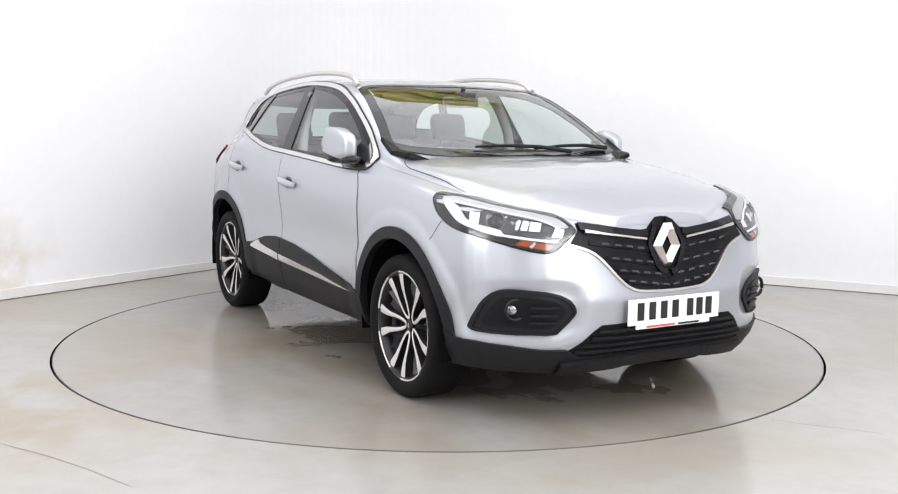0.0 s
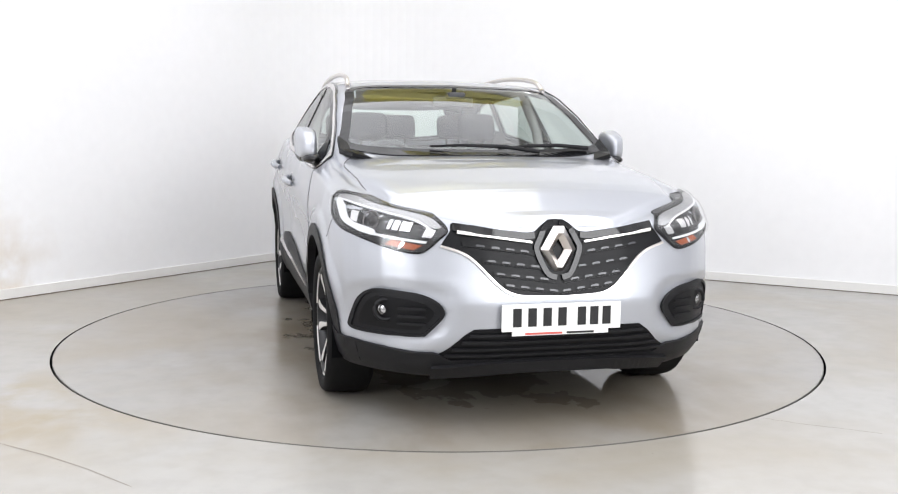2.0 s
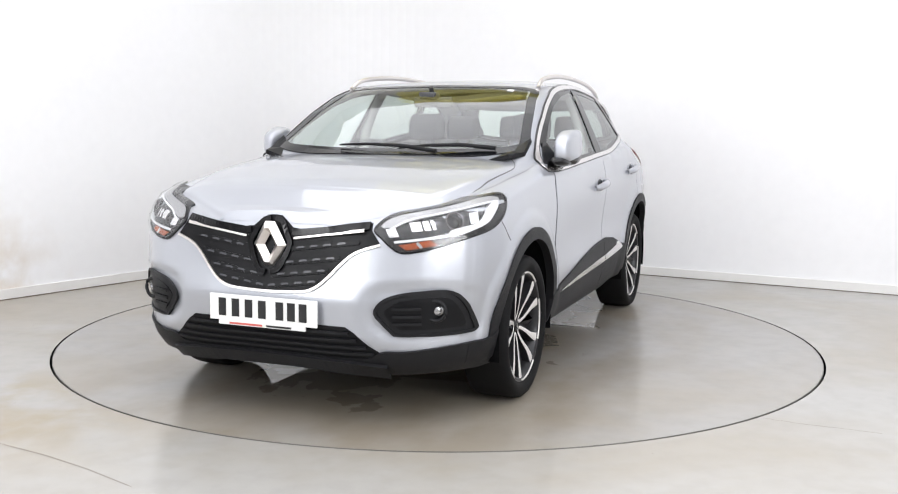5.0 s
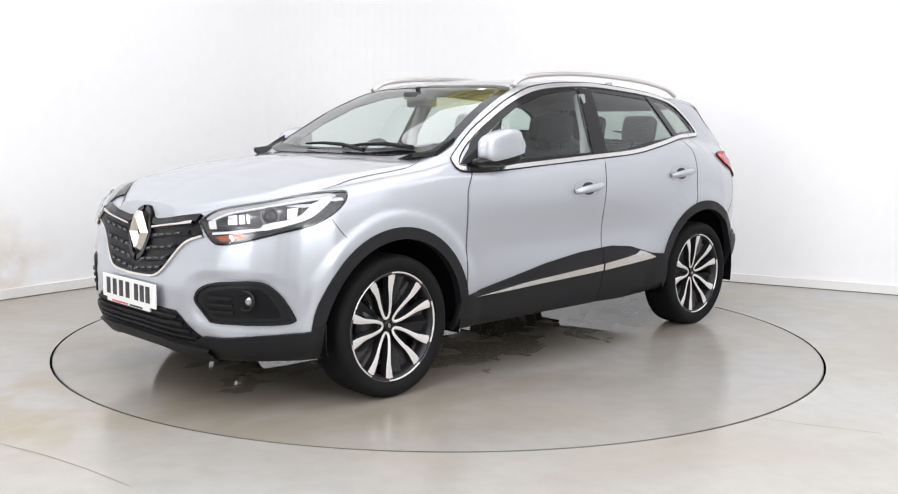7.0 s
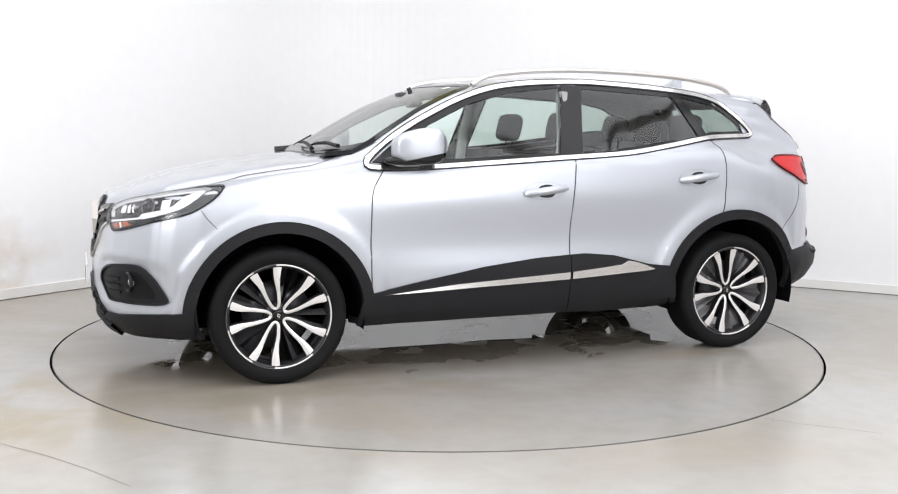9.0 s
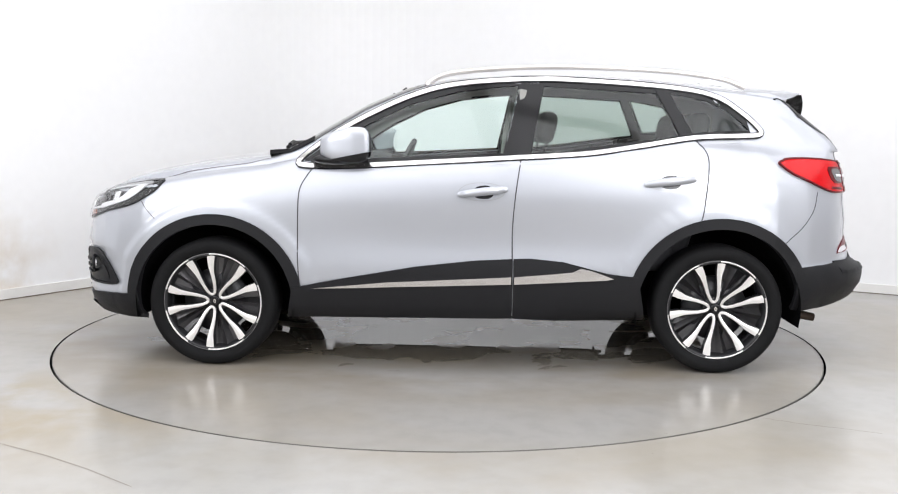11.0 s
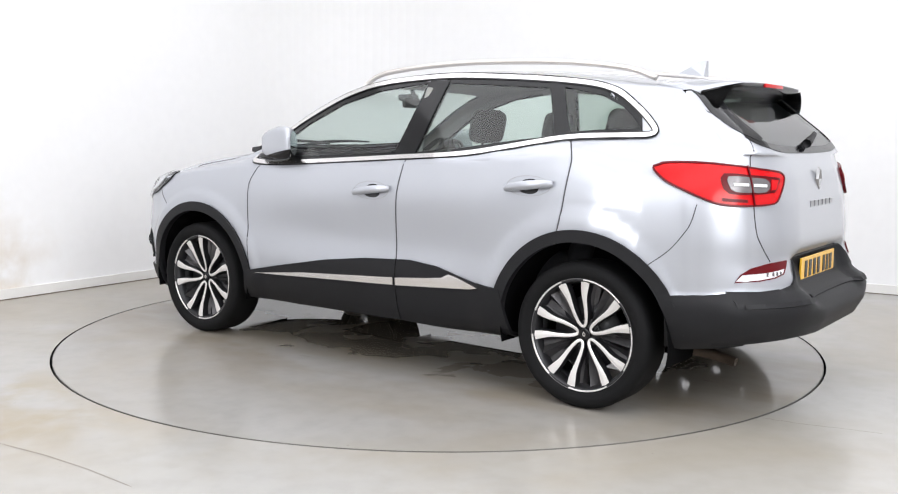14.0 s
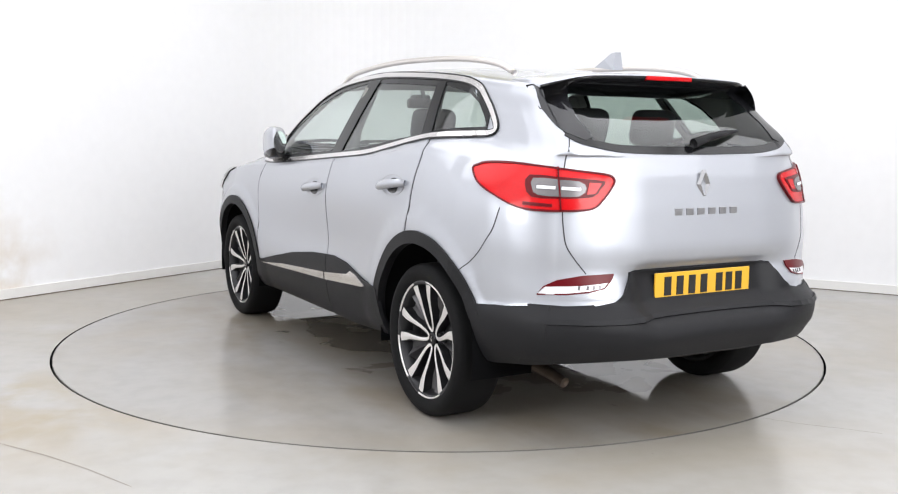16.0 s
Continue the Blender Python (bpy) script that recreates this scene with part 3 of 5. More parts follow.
REAR_HALF = [(0, 1.178), (0.333, 1.183), (0.465, 1.197), (0.555, 1.220), (0.592, 1.246), (0.602, 1.275), (0.600, 1.34), (0.575, 1.405), (0.53, 1.436), (0, 1.445)]
REAR_XZ = REAR_HALF + [(-x, z) for x, z in REAR_HALF[-2:0:-1]]
WHEELS_Y = (-1.323, 1.323)
WELL_R = 0.452


def shrunk(poly, d):
    cx, cy = sum(p[0] for p in poly) / len(poly), sum(p[1] for p in poly) / len(poly)
    return [(cx + (x - cx) * (1 - d / max(abs(x - cx), 0.08) * 0.7), cy + (y - cy) * (1 - d / max(abs(y - cy), 0.08) * 0.7)) for x, y in poly]


holes_side = [shrunk(p, 0.001) for p in (FRONT_WIN, REAR_WIN, QUARTER_WIN)]
hole_screen, hole_rear = shrunk(SCREEN_XY, 0.02), shrunk(REAR_XZ, 0.006)
gone, under = [], []
for f in shell.faces:
    c = f.calc_center_median()
    if abs(c.x) > 0.5 and 1.04 < c.z < 1.51 and any(inside((c.y, c.z), p) for p in holes_side):
        gone.append(f)
    elif c.z > 1.1 and c.y < -0.15 and inside((c.x, c.y), hole_screen):
        gone.append(f)
    elif c.y > 1.5 and inside((c.x, c.z), hole_rear):
        gone.append(f)
    elif abs(c.x) > 0.5 and any(math.hypot(c.y - y, c.z - 0.337) < WELL_R for y in WHEELS_Y):
        gone.append(f)
    elif c.z < 0.27 or (f.normal.z < -0.5 and c.z < 0.5) or (c.y > 1.6 and c.z < 0.45):
        f.material_index = 1
bmesh.ops.delete(shell, geom=gone, context="FACES")
lining = shell.copy()
lining.normal_update()
far = [f for f in lining.faces if not (-0.93 < f.calc_center_median().y < 1.62 and f.calc_center_median().z > 0.95)]
bmesh.ops.delete(lining, geom=far, context="FACES")
lining.normal_update()
for v in lining.verts:
    v.co -= v.normal * 0.014
for f in lining.faces:
    f.material_index = int(f.calc_center_median().z < 1.2 and abs(f.normal.x) > 0.7)
part("cabin_trim", lining, [HEADLINER, INTERIOR], car, "pale grey roof and pillar trim")
part("body", shell, [PAINT, PLASTIC], car, "silver painted steel body")

# black lower cladding and arches
for s in (1, -1):
    D = (-s, 0, 0)
    for y0 in WHEELS_Y:
        zc, rc, yc = (0.337, 0.442, y0 + 0.01) if y0 < 0 else (0.34, 0.452, y0)
        arc = [(yc + rc * math.cos(math.radians(a)), zc + rc * math.sin(math.radians(a))) for a in (np.linspace(184, -13, 48) if y0 < 0 else np.linspace(192, 3, 48))]
        ribbon("wheel_arch_trim", side_pts(arc, s, 0.9), D, 0.056, PLASTIC, off=0.009, depth=0.04, curve=False, label="black plastic wheel arch trim")
        bm = bmesh.new()
        ring = []
        for a in np.linspace(-12, 192, 30):
            c, sn = math.cos(math.radians(a)), math.sin(math.radians(a))
            ring.append([bm.verts.new((s * x, yc + (rc - 0.024) * c, zc + (rc - 0.024) * sn)) for x in (0.89, 0.60)])
        for a, b in zip(ring, ring[1:]):
            bm.faces.new((a[0], b[0], b[1], a[1]))
        bm.faces.new([r[1] for r in ring])
        part("wheel_well", bm, DARK, car)
    sill = [(-0.90, 0.425), (-0.559, 0.491), (-0.255, 0.545), (0.045, 0.580), (0.252, 0.592), (0.252, 0.278), (0.0, 0.275), (-0.5, 0.272), (-0.93, 0.272)]
    patch("front_door_cladding", side_pts(sill, s), D, PLASTIC, off=0.012, depth=0.02, label="black plastic door cladding")
    sill2 = [(0.258, 0.592), (0.34, 0.596), (0.516, 0.580), (0.75, 0.522), (0.90, 0.508), (0.95, 0.272), (0.46, 0.272), (0.258, 0.278)]
    patch("rear_door_cladding", side_pts(sill2, s), D, PLASTIC, off=0.012, depth=0.02, label="black plastic door cladding")
    strip1 = [(-0.80, 0.424), (-0.406, 0.463), (0.246, 0.500), (0.246, 0.462), (-0.3, 0.442), (-0.60, 0.430)]
    patch("side_moulding", side_pts(strip1, s), D, CHROME, off=0.022, depth=0.012, label="chrome strip on the door cladding")
    strip2 = [(0.262, 0.500), (0.561, 0.528), (0.604, 0.548), (0.66, 0.538), (0.785, 0.497), (0.72, 0.490), (0.262, 0.462)]
    patch("side_moulding", side_pts(strip2, s), D, CHROME, off=0.022, depth=0.012, label="chrome strip on the door cladding")
    # glazing
    for nm, poly, mt in (("front_side_window", FRONT_WIN, SIDE_GLASS), ("rear_side_window", REAR_WIN, PRIVACY), ("quarter_window", QUARTER_WIN, PRIVACY)):
        ribbon("window_seal", side_pts(poly, s, 0.78), D, 0.034, GLOSS_BLACK, off=0.003, depth=0.012, per=4, closed=True, curve=False)
        g = patch(nm, side_pts(poly, s, 0.78), D, mt, off=0.001, depth=0.002)
        g.visible_shadow = False
    for nm, poly in (("b_pillar_trim", [(0.20, 1.118), (0.335, 1.127), (0.41, 1.503), (0.288, 1.503)]), ("c_pillar_trim", [(1.12, 1.222), (1.185, 1.234), (1.07, 1.472), (1.0, 1.478)])):
        patch(nm, side_pts(poly, s, 0.78), D, GLOSS_BLACK, off=0.006, depth=0.01, label="gloss black pillar trim")
    patch("mirror_sail", side_pts([(-0.84, 1.085), (-0.62, 1.078), (-0.66, 1.20), (-0.70, 1.19)], s, 0.8), D, GLOSS_BLACK, off=0.008, depth=0.01)
    ribbon("surround_seal", side_pts(DLO, s, 0.78), D, 0.032, GLOSS_BLACK, off=0.0065, depth=0.01, per=5, closed=True)
    ribbon("window_surround", side_pts(DLO, s, 0.78), D, 0.021, CHROME, off=0.009, depth=0.012, per=5, closed=True, label="chrome window surround")
    # shut lines
    for nm, ln in (("door_gap", [(-0.861, 0.436), (-0.868, 0.6), (-0.866, 0.8), (-0.857, 0.936), (-0.82, 1.01), (-0.79, 1.05)]),
                   ("door_gap", [(0.252, 0.30), (0.25, 0.6), (0.249, 0.751), (0.262, 0.93), (0.287, 1.105)]),
                   ("door_gap", [(1.20, 0.77), (1.224, 0.86), (1.247, 1.07), (1.24, 1.15), (1.195, 1.215)]),
                   ("wing_gap", [(-1.689, 0.865), (-1.659, 0.821), (-1.618, 0.777)]),
                   ("bumper_gap", [(1.825, 0.955), (1.81, 0.88), (1.785, 0.83), (1.733, 0.762), (1.648, 0.69)])):
        ribbon(nm, side_pts(ln, s), D, 0.004 if nm != "door_gap" else 0.006, LAMP_GREY if nm == "wing_gap" else SHUT, off=0.0012, depth=0.002)
    doors = []
    for nm, pan in (("front_door", [(-0.857, 0.445), (-0.863, 0.6), (-0.861, 0.8), (-0.852, 0.932), (-0.815, 1.005), (-0.785, 1.052), (-0.60, 1.052), (-0.264, 1.072), (0.10, 1.093), (0.282, 1.104), (0.257, 0.93), (0.245, 0.75), (0.246, 0.585), (0.0, 0.57), (-0.4, 0.515)]),
                    ("rear_door", [(0.254, 0.585), (0.254, 0.75), (0.266, 0.93), (0.291, 1.105), (0.62, 1.130), (0.90, 1.171), (1.19, 1.21), (1.235, 1.148), (1.242, 1.07), (1.219, 0.86), (1.195, 0.775), (1.08, 0.755), (0.98, 0.67), (0.90, 0.505), (0.75, 0.515), (0.516, 0.575)])):
        doors.append(patch(nm, side_pts(pan, s), D, PAINT, off=0.0022, depth=0.003, step=0.03, label="silver painted door"))
    # handles
    for door, y0, y1, z0 in ((doors[0], -0.03, 0.215, 0.935), (doors[1], 0.925, 1.175, 0.998)):
        zm = z0
        # dark patch paints the shade in the silver dish behind the handle
        cup = [(y0 + 0.075, zm - 0.016), (y0 + 0.10, zm - 0.030), (y0 + 0.145, zm - 0.032), (y0 + 0.175, zm - 0.016), (y0 + 0.175, zm + 0.02), (y0 + 0.145, zm + 0.036), (y0 + 0.10, zm + 0.032), (y0 + 0.075, zm + 0.014)]
        patch("handle_dish_shade", side_pts(flat(cup, 3), s, 0.88), D, LAMP_DARK, door, off=0.004, depth=0.003, step=0.03)
        # grey line drawn in place of the shaded edge of the pressed oval dish
        oval = [((y0 + y1) / 2 - 0.005 + 0.118 * math.cos(a), zm + 0.004 + 0.046 * math.sin(a)) for a in np.linspace(0, 2 * math.pi, 28, endpoint=False)]
        ribbon("dish_edge_line", side_pts(oval, s, 0.88), D, 0.0025, LAMP_LID, door, off=0.0035, depth=0.003, closed=True, curve=False)
        bm = bmesh.new()
        path = []
        for t in np.linspace(0, 1, 12):
            loc, nn = on_body(Vector((s * 0.88, y0 + (y1 - y0) * t, zm - 0.012 + 0.03 * t)), Vector(D))
            path.append(loc + nn * (0.006 + 0.034 * math.sin(math.pi * t) ** 0.6))
        tube(bm, path, [0.014 + 0.008 * math.sin(math.pi * t) ** 0.5 for t in np.linspace(0, 1, 12)], 10)
        part("door_handle", bm, PAINT, door, "silver door handle")
    # mirror
    bm = bmesh.new()
    bmesh.ops.create_uvsphere(bm, u_segments=56, v_segments=40, radius=1)
    for v in bm.verts:
        x, y, z = v.co
        sup = (abs(x) ** 4 + abs(y) ** 4 + abs(z) ** 4) ** (-1 / 4)
        v.co = Vector((x * sup * 0.056, y * sup * 0.14 if y < 0 else y * sup * 0.105, z * sup * 0.094))
        v.co.z *= 1 + 0.30 * min(v.co.y, 0) / 0.14
        v.co.x *= 1 + 0.25 * min(v.co.y, 0) / 0.14
        v.co.y += 0.45 * v.co.x * s
        v.co.z += 0.10 * v.co.x * s + 0.05 * v.co.y
        v.co += Vector((s * 0.884, -0.607, 1.166))
    bmesh.ops.bisect_plane(bm, geom=bm.verts[:] + bm.edges[:] + bm.faces[:], dist=1e-5, plane_co=(0, -0.607, 1.115), plane_no=(0, -0.20, 1))
    for f in bm.faces:
        c = f.calc_center_median()
        f.material_index = int(c.z < 1.115 + 0.20 * (c.y + 0.607))
    mir = part("wing_mirror", bm, [PAINT, GLOSS_BLACK], car, "silver and black wing mirror")
    bm = bmesh.new()
    bmesh.ops.create_uvsphere(bm, u_segments=20, v_segments=10, radius=1, matrix=pose(s * 0.862, -0.66, 1.096) @ Matrix.Diagonal((0.055, 0.14, 0.03, 1)))
    box(bm, (min(s * 0.78, s * 0.88), -0.74, 1.066), (max(s * 0.78, s * 0.88), -0.60, 1.108), 0.012)
    part("mirror_base", bm, GLOSS_BLACK, mir, "black mirror base")
    bm = bmesh.new()
    bmesh.ops.create_circle(bm, cap_ends=True, segments=24, radius=1, matrix=pose(s * 0.886, -0.4985, 1.172, 90, 0, s * 24) @ Matrix.Diagonal((0.052, 0.066, 1, 1)))
    part("mirror_glass", bm, MIRROR, mir, smooth=False)
    # roof rail
    bm = bmesh.new()
    rail = curve_through([(s * 0.60, -0.22, 1.495), (s * 0.592, -0.12, 1.548), (s * 0.585, 0.05, 1.574), (s * 0.577, 0.3, 1.592), (s * 0.572, 0.6, 1.597), (s * 0.563, 1.05, 1.582), (s * 0.555, 1.36, 1.545), (s * 0.55, 1.50, 1.497)], 5)
    tube(bm, rail, 0.014, 8)
    part("roof_rail", bm, SATIN, car, "satin silver roof rail")

# glass front and rear
bm_dir = (0, 0.45, -0.89)
def lifted(xy):
    out = []
    for x, y in xy:
        loc, n = on_body(Vector((x, y, 1.3)), Vector((0, 0, -1)))
        out.append(loc)
    return out
ws = lifted(flat(SCREEN_XY, 4))
ribbon("windscreen_seal", ws, bm_dir, 0.05, GLOSS_BLACK, off=0.003, depth=0.01, closed=True, curve=False)
patch("windscreen", ws, bm_dir, SCREEN, off=0.001, depth=0.002, step=0.06).visible_shadow = False
rs = [(x, 1.85, z) for x, z in flat(REAR_XZ, 4)]
for sx in (1, -1):
    corner = [(0.53, 1.215), (0.592, 1.246), (0.602, 1.275), (0.602, 1.34), (0.592, 1.39), (0.572, 1.44), (0.44, 1.44), (0.485, 1.38), (0.505, 1.30), (0.495, 1.23)]
    patch("rear_corner_glass", [(sx * x, 1.85, z) for x, z in corner], (0, -1, 0), SMOKED, off=0.004, depth=0.006, step=0.02, label="smoked black glass edge")
low_edge = REAR_HALF[4:0:-1] + [(-x, z) for x, z in REAR_HALF[:5]]
ribbon("rear_window_seal", [(x, 1.95, z) for x, z in low_edge], (0, -1, 0), 0.03, GLOSS_BLACK, off=0.003, depth=0.01, per=4)
patch("rear_window", rs, (0, -1, 0), PRIVACY, off=0.001, depth=0.002).visible_shadow = False
cowl = lifted([(-0.70, -0.87), (-0.58, -0.96), (-0.35, -1.02), (0, -1.035), (0.35, -1.02), (0.58, -0.96), (0.70, -0.87)])
ribbon("cowl", cowl, (0, 0.3, -0.95), 0.06, GLOSS_BLACK, off=0.006, depth=0.015)

for s in (1, -1):
    bm = bmesh.new()
    wedge = [(s * x, y, z) for x, y, z in ((0.60, -1.06, 1.085), (0.70, -1.05, 1.115), (0.745, -0.93, 1.125), (0.742, -0.80, 1.195), (0.715, -0.82, 1.175), (0.66, -0.93, 1.125))]
    low = [bm.verts.new(p) for p in wedge]
    high = [bm.verts.new((x * 0.992, y, z + 0.022)) for x, y, z in wedge]
    n = len(low)
    bm.faces.new(low[::-1]), bm.faces.new(high)
    for k in range(n):
        bm.faces.new((low[k], low[(k + 1) % n], high[(k + 1) % n], high[k]))
    bmesh.ops.triangulate(bm, faces=bm.faces[:])
    bmesh.ops.recalc_face_normals(bm, faces=bm.faces)
    part("cowl_corner", bm, GRILLE_BLACK, car, "black plastic cowl corner at the foot of the windscreen", smooth=False)
patch("sticker", lifted([(0.445, -0.335), (0.485, -0.335), (0.485, -0.30), (0.445, -0.30)]), bm_dir, PLATE_WHITE, off=0.004, depth=0.001, step=0.03, label="small white windscreen sticker")
# bonnet lines
for s in (1, -1):
    ribbon("bonnet_gap", lifted([(s * 0.655, -0.965), (s * 0.715, -1.025), (s * 0.748, -1.113), (s * 0.748, -1.225), (s * 0.739, -1.377), (s * 0.73, -1.525), (s * 0.72, -1.62)]), (0, 0, -1), 0.004, LAMP_GREY, off=0.0012, depth=0.002)

# ---- front ----
FD = (0, 1, 0)
half = [(0.0, 0.888), (0.035, 0.885), (0.072, 0.858), (0.096, 0.838), (0.132, 0.834), (0.249, 0.847), (0.342, 0.858), (0.445, 0.868), (0.452, 0.84), (0.492, 0.785), (0.426, 0.765), (0.38, 0.742), (0.334, 0.701), (0.288, 0.65), (0.242, 0.609), (0.196, 0.587), (0.138, 0.579), (0.0, 0.574)]
grille = half + [(-x, z) for x, z in half[-2:0:-1]]
grille_part = patch("grille", [(x, -2.15, z) for x, z in grille], FD, GRILLE_BLACK, off=0.003, depth=0.01, step=0.03, label="black radiator grille with rows of short dashes")
lower_edge = half[9:] + [(-x, z) for x, z in half[-2:8:-1]]
ribbon("grille_surround", [(x, -2.15, z - 0.004) for x, z in lower_edge], FD, 0.010, SATIN, grille_part, off=0.010, depth=0.02, per=4, label="slim chrome grille edge")
for s in (1, -1):
    ribbon("grille_crossbar", [(s * x, -2.15, z) for x, z in ((0.44, 0.852), (0.342, 0.842), (0.249, 0.831), (0.14, 0.819), (0.10, 0.822))], FD, 0.026, GLOSS_BLACK, grille_part, off=0.014, depth=0.02, label="gloss black upper crossbar")
    ribbon("grille_bar", [(s * x, -2.15, z) for x, z in ((0.425, 0.834), (0.273, 0.815), (0.115, 0.793))], FD, 0.008, SATIN, grille_part, off=0.022, depth=0.02, label="chrome grille bar")
    ribbon("badge_surround", [(s * x, -2.15, z) for x, z in ((0.012, 0.872), (0.05, 0.855), (0.082, 0.80), (0.094, 0.765), (0.07, 0.70), (0.045, 0.66), (0.012, 0.648))], FD, 0.022, GLOSS_BLACK, grille_part, off=0.016, depth=0.02, per=4)
    for row, z0 in enumerate((0.738, 0.682, 0.634, 0.592)):
        wide = float(np.interp(z0 + 0.03, [0.58, 0.61, 0.65, 0.70, 0.742, 0.781], [0.14, 0.225, 0.27, 0.315, 0.36, 0.43]))
        near = (0.10, 0.075, 0.02, 0.0)[row]
        ribbon("grille_rib", [(s * x, -2.15, z0 + 0.13 * x) for x in (near, (near + wide) / 2, wide)], FD, 0.020, GRILLE_BLACK, grille_part, off=0.010, depth=0.012, per=4)
        x = near + (0.012 if row % 2 else 0.03)
        while x + 0.034 < wide:
            ribbon("grille_dash", [(s * a, -2.15, z0 + 0.13 * a + dz) for a, dz in ((x, -0.002), (x + 0.006, 0.001), (x + 0.028, 0.001), (x + 0.034, -0.002))], FD, 0.008, DASH, grille_part, off=0.015, depth=0.008, per=1, curve=False)
            x += 0.062


def diamond(bm, y, cx, cz, w, h, t, depth):
    o = [(0.30 * w, h), (w, 0), (0.30 * w, -h), (-0.30 * w, -h), (-w, 0), (-0.30 * w, h)]
    i = [(0.0, h * t), (w * t * 0.72, 0), (0.0, -h * t), (0.0, -h * t), (-w * t * 0.72, 0), (0.0, h * t)]
    fo = [bm.verts.new((cx + a, y, cz + b)) for a, b in o]
    mid = [bm.verts.new((cx + (a + c) / 2, y - depth, cz + (b + e) / 2)) for (a, b), (c, e) in zip(o, i)]
    fi = [bm.verts.new((cx + a, y, cz + b)) for a, b in i]
    for k in range(6):
        j = (k + 1) % 6
        for p, q in ((fo, mid), (mid, fi)):
            vs = [p[k], p[j], q[j], q[k]]
            bm.faces.new(vs)
    bmesh.ops.remove_doubles(bm, verts=bm.verts, dist=1e-5)


loc, _ = on_body(Vector((0, -2.15, 0.76)), Vector(FD))
bm = bmesh.new()
diamond(bm, loc.y - 0.012, 0, 0.765, 0.078, 0.098, 0.46, 0.028)
part("badge", bm, SATIN, car, "satin chrome hollow diamond badge", smooth=False)
# lower intake and skirt
intake_half = [(0.25, 0.447), (0.365, 0.445), (0.402, 0.421), (0.457, 0.369), (0.50, 0.338), (0.45, 0.312)]
intake = intake_half + [(-x, z) for x, z in intake_half[::-1]]
intake_part = patch("lower_intake", [(x, -2.2, z) for x, z in intake], FD, GRILLE_BLACK, off=0.004, depth=0.01, label="black lower air intake")
for z in (0.335, 0.362, 0.392, 0.420):
    w = float(np.interp(z, [0.312, 0.338, 0.369, 0.421, 0.447], [0.44, 0.48, 0.44, 0.38, 0.34]))
    ribbon("intake_slat", [(-w, -2.2, z), (-w / 2, -2.2, z), (0, -2.2, z), (w / 2, -2.2, z), (w, -2.2, z)], FD, 0.010, PLASTIC, intake_part, off=0.016, depth=0.014, per=5)
edge_half = [(0.45, 0.314), (0.50, 0.340), (0.52, 0.345), (0.60, 0.346), (0.70, 0.358), (0.80, 0.368), (0.84, 0.372), (0.84, 0.255), (0.5, 0.235)]
skirt_front = edge_half + [(-x, z) for x, z in edge_half[::-1]]
patch("front_skirt", [(x, -2.0, z) for x, z in skirt_front], FD, PLASTIC, off=0.012, depth=0.02, label="black plastic bumper skirt")
ribbon("front_lip", [(x, -2.1, 0.287 - 0.018 * (abs(x) / 0.5) ** 3) for x in (-0.52, -0.47, -0.38, -0.2, 0, 0.2, 0.38, 0.47, 0.52)], FD, 0.045, PLASTIC, off=0.030, depth=0.03, label="protruding black plastic lip")
